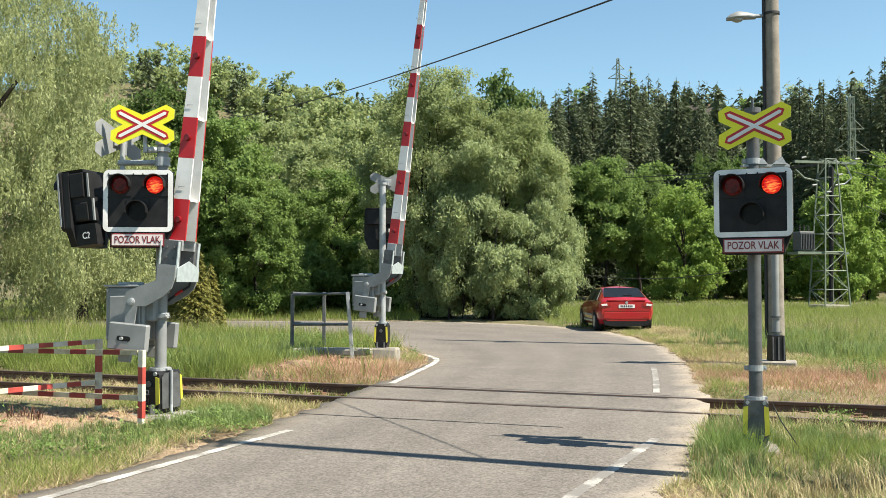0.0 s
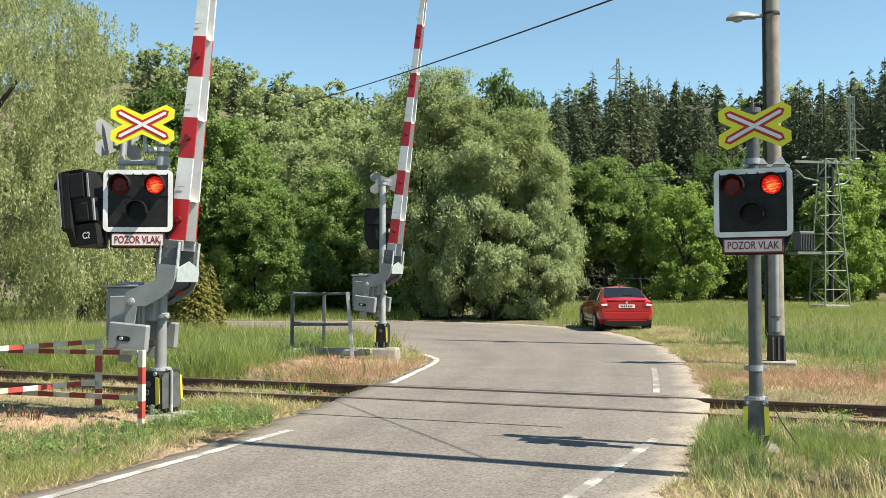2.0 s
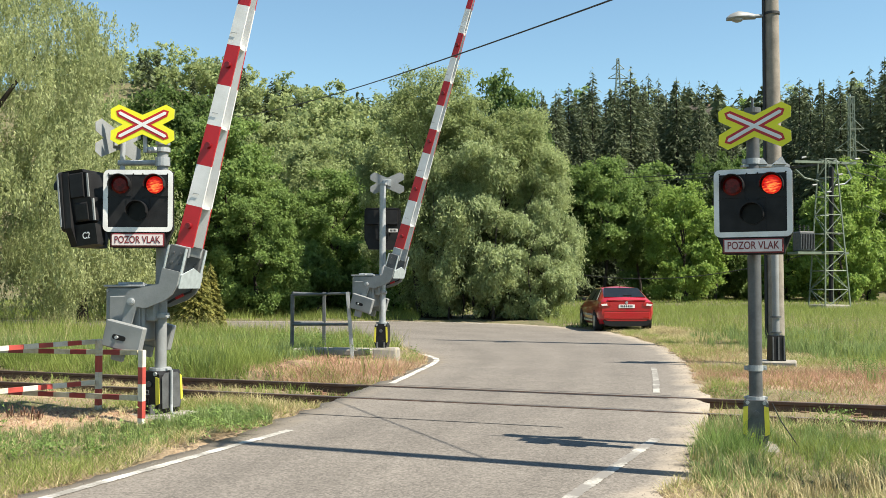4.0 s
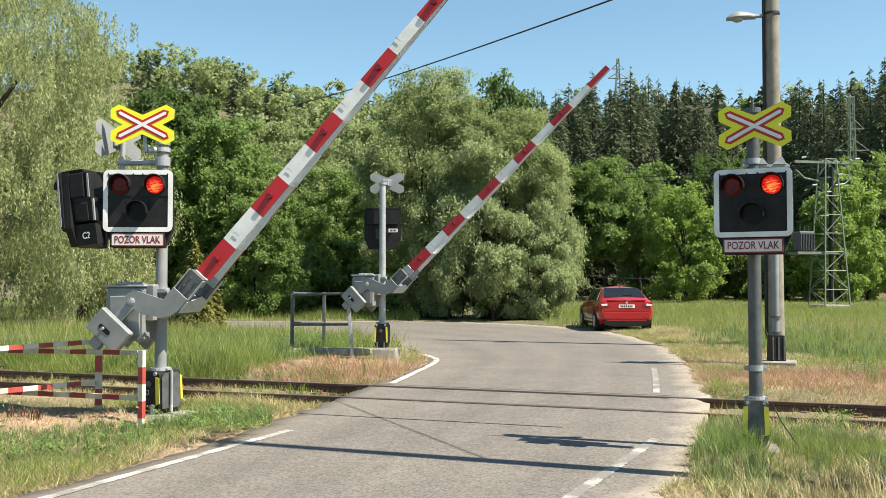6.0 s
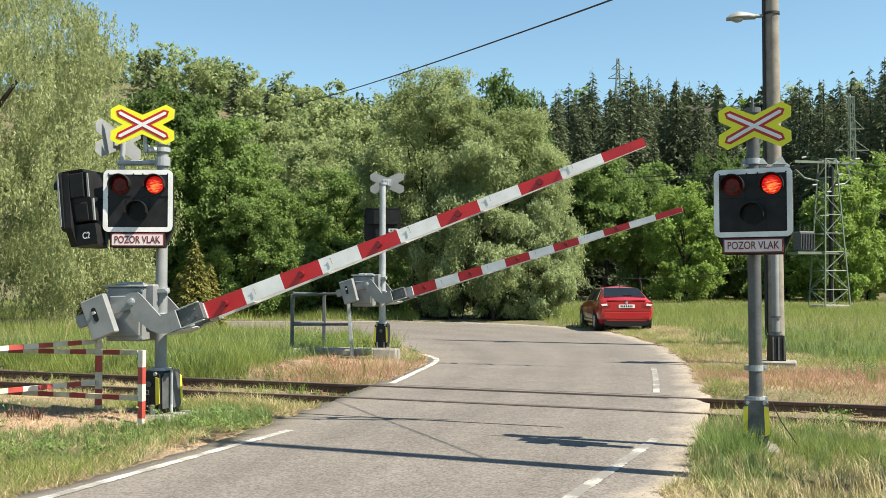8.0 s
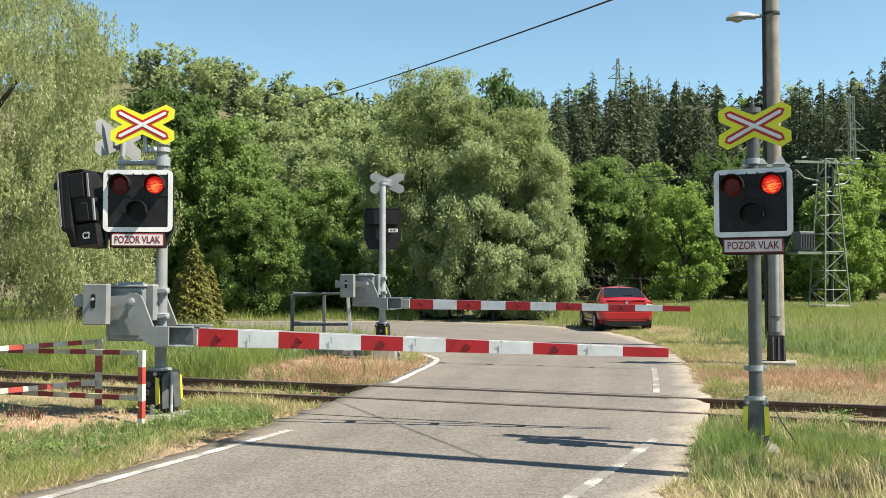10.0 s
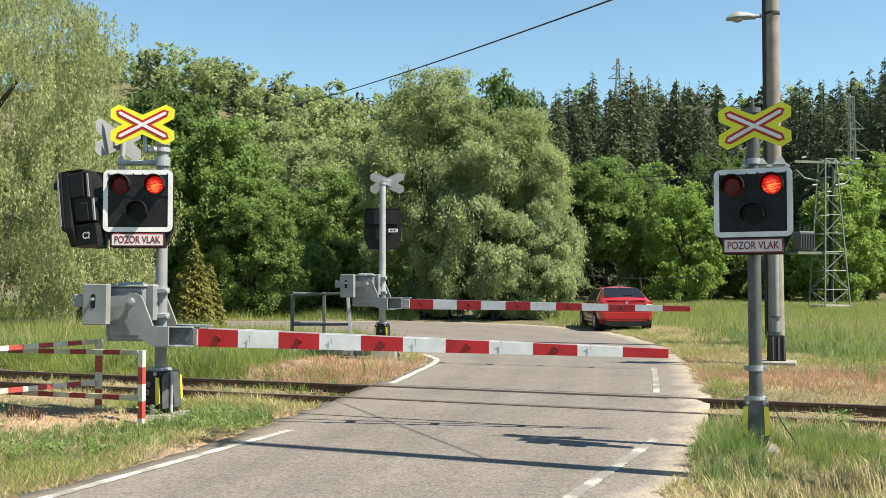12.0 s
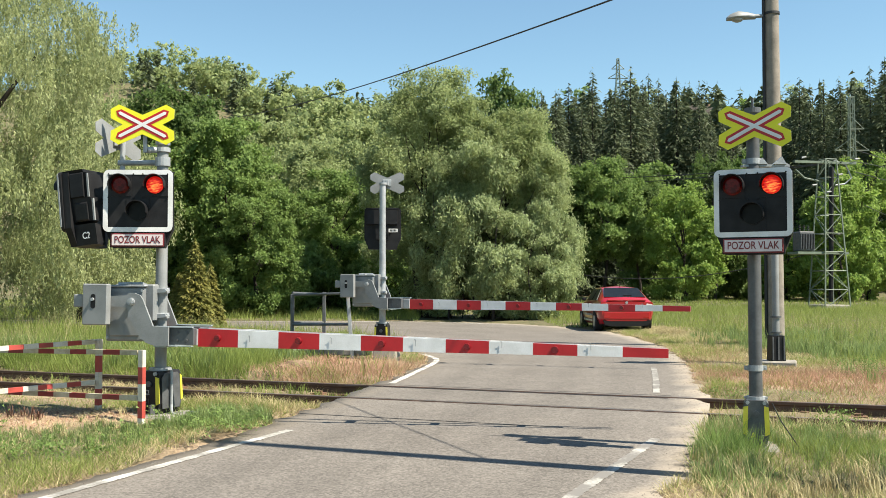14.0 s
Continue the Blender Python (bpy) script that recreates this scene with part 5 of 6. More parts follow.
M_lampred = mat("tail_lamp_red", (0.35, 0.01, 0.012), (0.28, 0.008, 0.01), rough=0.15, coat=0.5)
M_clear = mat("tail_lamp_clear", (0.75, 0.72, 0.72), (0.6, 0.5, 0.5), rough=0.15, coat=0.5)


def car():
    t = thing("car", "red hatchback parked half on the grass verge", "car", m=pose(5.9, 30.9, 0.0, 0, 0, 1.0))
    # y, then half-profile points x, z from sill to roof middle: the tail, then the cabin and nose
    tail = [
        (0.00, [(0.62, 0.34), (0.74, 0.42), (0.80, 0.60), (0.78, 0.78), (0.74, 0.90), (0.66, 0.95), (0.0, 0.97)]),
        (0.10, [(0.72, 0.26), (0.82, 0.40), (0.87, 0.62), (0.86, 0.82), (0.81, 0.95), (0.70, 1.01), (0.0, 1.03)]),
        (0.32, [(0.78, 0.22), (0.87, 0.40), (0.90, 0.65), (0.885, 0.84), (0.83, 0.98), (0.68, 1.08), (0.0, 1.10)]),
        (1.00, [(0.80, 0.20), (0.88, 0.40), (0.90, 0.65), (0.885, 0.85), (0.83, 0.98), (0.60, 1.37), (0.0, 1.42)]),
    ]
    nose = [
        (1.60, [(0.80, 0.20), (0.88, 0.40), (0.90, 0.62), (0.885, 0.84), (0.82, 0.97), (0.58, 1.41), (0.0, 1.47)]),
        (2.40, [(0.80, 0.20), (0.88, 0.40), (0.90, 0.60), (0.885, 0.82), (0.82, 0.95), (0.59, 1.38), (0.0, 1.45)]),
        (3.20, [(0.80, 0.20), (0.88, 0.40), (0.90, 0.60), (0.88, 0.80), (0.81, 0.93), (0.74, 1.00), (0.0, 1.04)]),
        (4.05, [(0.76, 0.22), (0.84, 0.40), (0.87, 0.58), (0.84, 0.72), (0.76, 0.80), (0.65, 0.84), (0.0, 0.87)]),
        (4.32, [(0.60, 0.30), (0.70, 0.42), (0.72, 0.55), (0.68, 0.62), (0.60, 0.68), (0.5, 0.70), (0.0, 0.72)]),
    ]
    b = B()
    rows = []
    for y, p in tail + nose:
        full = [(x, z) for x, z in p] + [(-x, z) for x, z in p[-2::-1]]
        rows.append([b.verts.new((x, y, z)) for x, z in full])
    for r0, r1 in zip(rows, rows[1:]):
        for k in range(len(r0) - 1):
            b.faces.new((r0[k], r0[k + 1], r1[k + 1], r1[k]))
        b.faces.new((r0[-1], r0[0], r1[0], r1[-1]))
    b.faces.new(rows[0])
    b.faces.new(rows[-1][::-1])
    bmesh.ops.bevel(b, geom=[e for e in b.edges if e.calc_length() > 0.3 and e.calc_face_angle(0) > 0.35], offset=0.025, segments=2, affect="EDGES")
    body = part("body", b, M_car, t, "glossy red bodywork", smooth=True)
    w = B()
    q = [(-0.67, 0.345, 1.095), (0.67, 0.345, 1.095), (0.56, 0.95, 1.39), (-0.56, 0.95, 1.39)]
    vs = [w.verts.new((x, y - 0.012, z + 0.012)) for x, y, z in q] + [w.verts.new((x, y, z - 0.01)) for x, y, z in q]
    for idx in ((0, 1, 2, 3), (4, 5, 6, 7), (0, 1, 5, 4), (1, 2, 6, 5), (2, 3, 7, 6), (3, 0, 4, 7)):
        w.faces.new([vs[i] for i in idx])
    part("rear_window", w, M_darkglass, t, "dark rear window")
    for s in (-1, 1):
        for y0, y1, ya, yb in ((0.75, 1.55, 1.05, 1.58), (1.62, 2.55, 1.65, 2.35)):
            g = B()
            f0, f1 = [(s * 0.828, y0, 1.0), (s * 0.825, y1, 0.99), (s * 0.615, yb, 1.36), (s * 0.625, ya, 1.34)], 0.012
            vs = [g.verts.new((x + s * f1, y, z + 0.006)) for x, y, z in f0] + [g.verts.new((x - s * f1, y, z - 0.006)) for x, y, z in f0]
            for idx in ((0, 1, 2, 3), (4, 5, 6, 7), (0, 1, 5, 4), (1, 2, 6, 5), (2, 3, 7, 6), (3, 0, 4, 7)):
                g.faces.new([vs[i] for i in idx])
            part("side_window", g, M_sideglass, t, "dark side window")
        part("side_strip", bx(B(), s * 0.903 - 0.006, s * 0.903 + 0.006, 1.2, 2.95, 0.48, 0.54), M_clear, t, "pale side stripe")
        part("side_sill", bx(B(), s * 0.885 - 0.012, s * 0.885 + 0.012, 1.2, 2.95, 0.29, 0.36), M_clear, t)
        lamp = part("tail_lamp", prism(B(), [(s * 0.52, 0.83), (s * 0.80, 0.80), (s * 0.855, 0.87), (s * 0.82, 0.95), (s * 0.54, 0.94)], -0.02, 0.14), M_lampred, t, "red tail lamp")
        part("lamp_lens", prism(B(), [(s * 0.62, 0.835), (s * 0.79, 0.815), (s * 0.83, 0.875), (s * 0.64, 0.90)], -0.028, -0.0205), M_clear, lamp, "clear lamp lens")
        part("door_mirror", bx(B(), s * 0.95 - 0.07, s * 0.95 + 0.07, 2.45, 2.55, 0.96, 1.06, 0.025), M_trim, t)
        part("bumper_reflector", bx(B(), s * 0.62 - 0.09, s * 0.62 + 0.09, -0.02, 0.02, 0.44, 0.47), M_lampred, t)
        for y in (0.80, 3.42):
            tyre = part("wheel", cy(B(), (s * 0.70, y, 0.315), (s * 0.915, y, 0.315), 0.315, seg=28), M_tyre, t, "black tyre", smooth=True)
            r = cy(B(), (s * 0.90, y, 0.315), (s * 0.921, y, 0.315), 0.2, 0.19, 20)
            part("rim", r, M_rim, tyre, "silver alloy rim")
            a = B()
            for k in range(13):
                a0, a1 = math.pi * k / 13, math.pi * (k + 1) / 13
                f = [(y + rr * math.cos(g), 0.315 + rr * math.sin(g)) for rr, g in ((0.33, a0), (0.33, a1), (0.37, a1), (0.37, a0))]
                vs = [a.verts.new((s * 0.908, p, q_)) for p, q_ in f]
                a.faces.new(vs)
            part("wheel_arch", a, M_trim, t)
    part("lower_bumper", prism(B(), [(-0.76, 0.36), (-0.70, 0.22), (-0.5, 0.17), (0.5, 0.17), (0.70, 0.22), (0.76, 0.36), (0.5, 0.33), (-0.5, 0.33)], -0.014, 0.1), M_trim, t, "black lower bumper")
    part("boot_lip", bx(B(), -0.62, 0.62, -0.01, 0.06, 0.985, 1.03, 0.012), M_car, t)
    part("bumper_step", bx(B(), -0.74, 0.74, -0.014, 0.05, 0.40, 0.63, 0.012), M_car, t)
    part("boot_seam", bx(B(), -0.72, 0.72, -0.006, 0.02, 0.655, 0.662), M_trim, t)
    pl = part("number_plate", bx(B(), -0.26, 0.26, -0.014, 0.02, 0.755, 0.865, 0.004), M_white, t, "white plate with unreadable marks")
    mk = B()
    for k in range(7):
        bx(mk, -0.2 + k * 0.058, -0.165 + k * 0.058, -0.018, -0.0145, 0.78, 0.845)
    part("mark", mk, M_trim, pl)
    part("badge", cy(B(), (0, -0.022, 0.93), (0, 0.02, 0.93), 0.045, seg=16), M_rim, t, "round silver badge")
    part("aerial", cy(B(), (0, 1.15, 1.43), (0, 1.0, 1.56), 0.008, seg=6), M_trim, t)
    part("wiper", bx(B(), -0.02, 0.25, 0.40, 0.43, 1.15, 1.165), M_trim, t)
    part("underside", bx(B(), -0.7, 0.7, 0.15, 4.2, 0.17, 0.30), M_trim, t)


car()


# ---- grass and weeds ----
def blades(name, label, seed, n, x0, x1, y0, y1, h0, h1, w, material, keep, lean=0.35, clump=1.0):
    """Grass as single tapering blades, thinned by keep(x, y)."""
    rng = np.random.default_rng(seed)
    x, y = rng.uniform(x0, x1, n), rng.uniform(y0, y1, n)
    ok = ~inside(x, y, ROAD) & (rng.random(n) < keep(x, y)) & (np.abs(np.abs(track_off(x, y)) - 0.75) > 0.09)
    x, y = x[ok], y[ok]
    n = len(x)
    patch = 0.7 + 0.3 * wave(x, y, 1.7, 3.0) + 0.2 * wave(x, y, 4.1, 5.0)
    h = rng.uniform(h0, h1, n) * (1 - clump + clump * np.clip(patch, 0.25, 1.3))
    a = rng.random(n) * 6.283
    s = np.stack([np.cos(a), np.sin(a), np.zeros(n)], 1) * (w * rng.uniform(0.6, 1.4, n))[:, None] / 2
    p = np.stack([x, y, height(x, y) - 0.01], 1)
    q = rng.normal(0, 1, (n, 2)) * lean * h[:, None]
    tip = p + np.stack([q[:, 0], q[:, 1], h], 1)
    v = np.stack([p - s, p + s, tip], 1).reshape(-1, 3)
    tagged(sheet_mesh(name, v, np.arange(3 * n).reshape(-1, 3), material), label, "grass", kind="stuff")


def dry(x, y):
    return dryness(x, y)


def verge_l(x, y):
    return np.clip(1.0 - dry(x, y) * 1.1, 0.06, 1) * np.clip(0.4 + 1.0 * wave(x, y, 1.1, 4.0), 0.08, 1)


def verge_r(x, y):
    near_mast = (np.abs(x - 2.76) < 0.22) & (np.abs(y - 8.5) < 0.4)
    return np.clip(0.42 + 1.0 * wave(x, y, 1.9, 1.0) - 0.5 * dry(x, y), 0.08, 1) * ~near_mast * np.clip((y - 6.0) / 2.2, 0.25, 1)


blades("verge_grass", "short green verge grass beside the road", 1, 190000, -9, -1.5, 5.5, 13.0, 0.03, 0.14, 0.007, M_grass, verge_l, lean=0.5)
blades("verge_grass", "uneven long grass on the verge", 2, 160000, 1.2, 9.5, 5.5, 9.9, 0.03, 0.2, 0.0065, M_grass, verge_r, lean=0.5)
blades("dry_grass", "straw coloured dead grass on the verge", 3, 260000, -9, 9.5, 5.5, 13.5, 0.02, 0.1, 0.006, M_hay, lambda x, y: np.clip(0.45 + 0.4 * dry(x, y) + 0.4 * wave(x, y, 2.1, 2.0), 0.1, 1) * np.where(x > 0, 0.6, 1.0) * (1 - 0.8 * blob(x, y, -4.6, 10.6, 1.6, 0.8)), lean=0.9)
blades("track_weeds", "weeds growing between the rails", 4, 110000, -14, 14, 8.0, 21.0, 0.06, 0.2, 0.010, M_grass, lambda x, y: (np.abs(track_off(x, y)) < 1.8) * np.clip(0.45 + 0.8 * wave(x, y, 1.6, 6.0), 0.1, 1) * np.where(x > 4, 0.45, np.where(x < -2.5, 0.55, 1.0)))
blades("dry_grass", "straw and dead weeds between the rails", 29, 120000, -14, -1.5, 9.0, 19.0, 0.04, 0.2, 0.010, M_hay, lambda x, y: (np.abs(track_off(x, y)) < 2.3) * np.clip(0.6 + 0.7 * wave(x, y, 1.3, 3.0), 0.15, 1), lean=1.0)
blades("field_grass", "tall meadow grass in the field", 5, 170000, -32, -1.0, 13.5, 52, 0.25, 0.62, 0.018, M_grass, lambda x, y: np.clip(1.3 - y / 60, 0.3, 1) * (track_off(x, y) > 1.5) * np.clip(1 - dry(x, y), 0.12, 1) * (np.hypot(x + 1.1, y - 19.3) > 1.0) * np.where(np.hypot(x + 1.9, y - 16.4) > 1.4, 1, 0.2))
blades("field_grass", "lush green grass beyond the track", 15, 210000, -14, -1.8, 14.0, 26, 0.12, 0.38, 0.014, M_grass, lambda x, y: (track_off(x, y) > 1.5) * np.clip(1.05 - dry(x, y), 0.1, 1) * (np.hypot(x + 1.6, y - 18.6) > 1.7) * np.where(np.hypot(x + 1.9, y - 16.4) > 1.4, 1, 0.2), lean=0.4)
blades("seed_heads", "pale seeding grass stalks in the field", 16, 26000, -18, 16, 14.0, 36, 0.55, 0.85, 0.008, M_hay, lambda x, y: (track_off(x, y) > 2.2) * np.clip(0.5 + 0.6 * wave(x, y, 0.7, 2.0), 0.1, 1) * (np.hypot(x + 1.6, y - 18.6) > 2.2) * ((x < 0) | (x > 9.5)), lean=0.25)
blades("meadow_grass", "tall meadow grass running to the wood", 6, 210000, 4.0, 44, 12.5, 64, 0.15, 0.52, 0.018, M_grass, lambda x, y: ((x > 7.6) | (y > 33)) * (track_off(x, y) > 1.3) * np.clip(1.1 - y / 90, 0.3, 1) * np.clip(1 - 1.1 * dry(x, y), 0.08, 1), lean=0.5)
blades("red_weeds", "reddish dead weeds along the track", 7, 260000, -14, 14, 9.0, 22.0, 0.03, 0.18, 0.009, M_pinkgrass, lambda x, y: np.clip(dry(x, y) * 1.2 - 0.15, 0, 1) * (track_off(x, y) > 1.1), lean=0.6)
blades("red_weeds", "reddish dead weeds on the earth by the barrier", 27, 26000, -3.6, -0.2, 14.6, 18.6, 0.05, 0.26, 0.008, M_pinkgrass, lambda x, y: np.clip(1.15 - np.hypot((x + 1.8) / 1.7, (y - 16.5) / 1.6), 0, 1), lean=0.6)
blades("red_weeds", "reddish dead weeds on the dry bank beyond the track", 34, 70000, 3.9, 11.5, 12.4, 18.0, 0.04, 0.22, 0.008, M_pinkgrass, lambda x, y: np.clip(1.25 - np.hypot((x - 6.2) / 4.2, (y - 15.0) / 2.0), 0, 1) * (track_off(x, y) > 1.15) * np.clip(0.65 + 0.5 * wave(x, y, 2.4, 2.0), 0, 1), lean=0.6)
blades("mown_hay", "pale mown hay lying by the road", 28, 95000, 5.6, 10.5, 21.5, 31.0, 0.05, 0.13, 0.016, M_hay, lambda x, y: np.clip(1.3 - np.abs(x - 6.9 - 0.12 * (y - 21.5)) / 1.4, 0, 1) * np.clip(0.5 + wave(x, y, 1.3, 3.0), 0.1, 1), lean=2.5)
blades("cut_grass", "pale cut grass along the road edge", 8, 110000, 4.0, 10, 16.0, 33.0, 0.04, 0.14, 0.012, M_hay, lambda x, y: np.clip(1.2 - np.abs(x - 6.6 - 0.03 * (y - 22)) / 2, 0, 1), lean=1.2)
blades("low_weeds", "low green weeds among the dead grass", 17, 90000, 4.0, 14, 11.0, 26.0, 0.05, 0.22, 0.010, M_grass, lambda x, y: np.clip(0.35 + 0.7 * wave(x, y, 1.5, 8.0), 0.05, 1) * (track_off(x, y) > 1.2) * np.clip(1.2 - np.abs(x - 7) / 5, 0, 1), lean=0.6)
blades("tall_tuft", "dark tuft of tall grass at the road edge", 18, 5000, 2.25, 2.8, 7.9, 9.7, 0.12, 0.36, 0.009, M_maple, lambda x, y: np.clip(0.3 + 0.9 * wave(x, y, 3.0, 2.0), 0, 1), lean=0.45)
blades("verge_weeds", "blue-green weeds growing thickly on the verge", 30, 42000, 1.9, 9.5, 6.6, 9.7, 0.06, 0.24, 0.012, M_weedblade, lambda x, y: np.clip(0.9 * wave(x, y, 2.4, 5.0) - 0.05, 0, 1) * (np.hypot(x - 2.836, y - 8.65) > 0.3), lean=0.6)
blades("verge_weeds", "blue-green weeds in the short verge grass", 31, 50000, -8, -1.7, 6.0, 10.6, 0.04, 0.16, 0.012, M_weedblade, lambda x, y: np.clip(0.9 * wave(x, y, 2.0, 3.0), 0, 1) * np.clip(1 - dry(x, y), 0, 1), lean=0.8)
blades("seed_stalks", "thin pale seeding stalks on the verge", 32, 5000, 1.9, 9.0, 6.8, 11.0, 0.2, 0.38, 0.006, M_hay, lambda x, y: np.clip(0.4 + 0.8 * wave(x, y, 1.2, 9.0), 0, 1) * (np.hypot(x - 2.836, y - 8.65) > 0.3), lean=0.35)
blades("dead_litter", "brown dead litter on the bare earth", 33, 16000, -8, -2.6, 9.6, 12.4, 0.01, 0.05, 0.014, M_pinkgrass, lambda x, y: dry(x, y), lean=1.6)
blades("far_meadow", "green meadow before the wood", 9, 60000, -45, 70, 45, 104, 0.15, 0.4, 0.05, M_grass, lambda x, y: np.ones_like(x))


def tufts(name, label, seed, n, x0, x1, y0, y1, h0, h1, per, w, material, keep, splay=0.5):
    """Tufts of arching blades, each blade bent over at half its length."""
    rng = np.random.default_rng(seed)
    x, y = rng.uniform(x0, x1, n), rng.uniform(y0, y1, n)
    ok = ~inside(x, y, ROAD) & (rng.random(n) < keep(x, y)) & (np.abs(np.abs(track_off(x, y)) - 0.75) > 0.12)
    x, y = x[ok], y[ok]
    size = rng.uniform(h0, h1, len(x))
    k = np.repeat(np.arange(len(x)), per)
    m = len(k)
    a = rng.random(m) * 6.283
    d = np.stack([np.cos(a), np.sin(a)], 1)
    h = size[k] * rng.uniform(0.55, 1.1, m)
    root = np.stack([x[k], y[k]], 1) + rng.normal(0, 1, (m, 2)) * (0.16 * size[k])[:, None]
    ok = ~inside(root[:, 0], root[:, 1], ROAD)
    k, a, d, h, root = k[ok], a[ok], d[ok], h[ok], root[ok]
    m = len(k)
    z = height(root[:, 0], root[:, 1]) - 0.01
    out = (splay * rng.uniform(0.3, 1.2, m) * h)[:, None] * d
    side = np.stack([-d[:, 1], d[:, 0], np.zeros(m)], 1) * (w * rng.uniform(0.6, 1.3, m))[:, None] / 2
    p0 = np.column_stack([root, z])
    p1 = np.column_stack([root + out * 0.35, z + h * 0.62])
    p2 = np.column_stack([root + out, z + h * rng.uniform(0.75, 1.0, m)])
    v = np.stack([p0 - side, p0 + side, p1 - side * 0.8, p1 + side * 0.8, p2], 1).reshape(-1, 3)
    f = (np.arange(m)[:, None, None] * 5 + np.array([[0, 1, 3], [0, 3, 2], [2, 3, 4]])).reshape(-1, 3)
    tagged(sheet_mesh(name, v, f, material), label, "grass", kind="stuff")


def far_from_masts(x, y):
    return ((np.abs(x - 2.74) > 0.24) | (np.abs(y - 8.4) > 0.55)) & (np.hypot(x + 3.1, y - 10.5) > 0.4)


def edge_strip(x, y):
    """A thick fringe of tall grass just off the asphalt on the camera's side of the track."""
    xr = np.interp(y, [p[1] for p in ROAD_R[:30]], [p[0] for p in ROAD_R[:30]])
    return np.clip(1.2 - np.abs(x - xr - 0.35) / 0.45, 0, 1) * (y > 7.2) * far_from_masts(x, y)


tufts("grass_tufts", "dark green tufts of tall grass at the road edge", 90, 420, 1.6, 4.2, 6.9, 10.2, 0.12, 0.3, 24, 0.007, M_weedblade, edge_strip)
tufts("grass_tufts", "green grass tufts on the verge", 91, 1900, 1.6, 8.5, 6.0, 9.6, 0.07, 0.2, 22, 0.006, M_weedblade, lambda x, y: np.clip(0.35 + 0.8 * wave(x, y, 1.7, 2.0), 0, 1) * np.clip((y - 6.6) / 1.6, 0.12, 1) * far_from_masts(x, y))
tufts("grass_tufts", "low green tufts on the short verge", 92, 3600, -8.5, -1.7, 5.6, 10.9, 0.05, 0.14, 20, 0.006, M_weedblade, lambda x, y: np.clip(0.25 + 0.9 * wave(x, y, 1.5, 4.0), 0, 1) * np.clip(1.1 - dry(x, y), 0, 1) * far_from_masts(x, y))
tufts("grass_tufts", "tall green tufts beside the barrier mast", 93, 300, -3.0, -1.7, 9.2, 11.0, 0.1, 0.27, 26, 0.007, M_weedblade, lambda x, y: np.clip(1.3 - np.hypot((x + 2.35) / 0.6, (y - 10.2) / 0.7), 0, 1) * far_from_masts(x, y))
tufts("straw_tufts", "bleached straw tufts on the verge", 94, 2600, -8.5, 8.5, 5.6, 11.4, 0.05, 0.15, 18, 0.005, M_hay, lambda x, y: np.clip(0.2 + 0.8 * wave(x, y, 1.3, 7.0), 0, 1) * far_from_masts(x, y), splay=1.1)
tufts("grass_tufts", "green tufts between the rails", 95, 1300, -12, 12, 8.5, 20, 0.1, 0.24, 18, 0.009, M_grass, lambda x, y: (np.abs(track_off(x, y)) < 2.2) * np.clip(0.1 + 0.9 * wave(x, y, 1.2, 5.0), 0, 1))
tufts("field_tufts", "lush green tufts at the field's edge", 96, 5200, -13, -2.6, 13.2, 24, 0.2, 0.42, 18, 0.011, M_weedblade, lambda x, y: (track_off(x, y) > 1.6) * np.clip(0.4 + 0.7 * wave(x, y, 0.9, 5.0), 0, 1) * np.clip(1.0 - dry(x, y), 0, 1) * (np.hypot(x + 1.9, y - 16.6) > 1.9))
tufts("meadow_tufts", "green tufts in the meadow beyond the track", 97, 3800, 6.2, 15, 13.0, 27, 0.2, 0.46, 18, 0.011, M_weedblade, lambda x, y: (track_off(x, y) > 2.6) * np.clip(0.3 + 0.8 * wave(x, y, 0.8, 1.0), 0, 1) * np.clip((x - 6.2) / 2, 0, 1))
tufts("straw_tufts", "bleached straw among the weeds by the road", 99, 2600, 1.6, 8.5, 6.0, 10.4, 0.08, 0.24, 14, 0.005, M_hay, lambda x, y: np.clip(0.55 + 0.7 * wave(x, y, 2.0, 9.0), 0, 1) * far_from_masts(x, y), splay=0.8)
tufts("dead_weed", "brown dead weed on the bare earth", 100, 5, -4.75, -4.4, 10.45, 10.7, 0.1, 0.18, 16, 0.010, M_rust, lambda x, y: np.ones_like(x), splay=0.7)
tufts("straw_tufts", "straw on the reddish earth by the barrier", 98, 420, -3.4, -0.6, 15.4, 18.4, 0.08, 0.2, 20, 0.007, M_pinkgrass, lambda x, y: np.clip(1.2 - np.hypot((x + 2.2) / 1.2, (y - 16.9) / 1.3), 0, 1), splay=1.2)


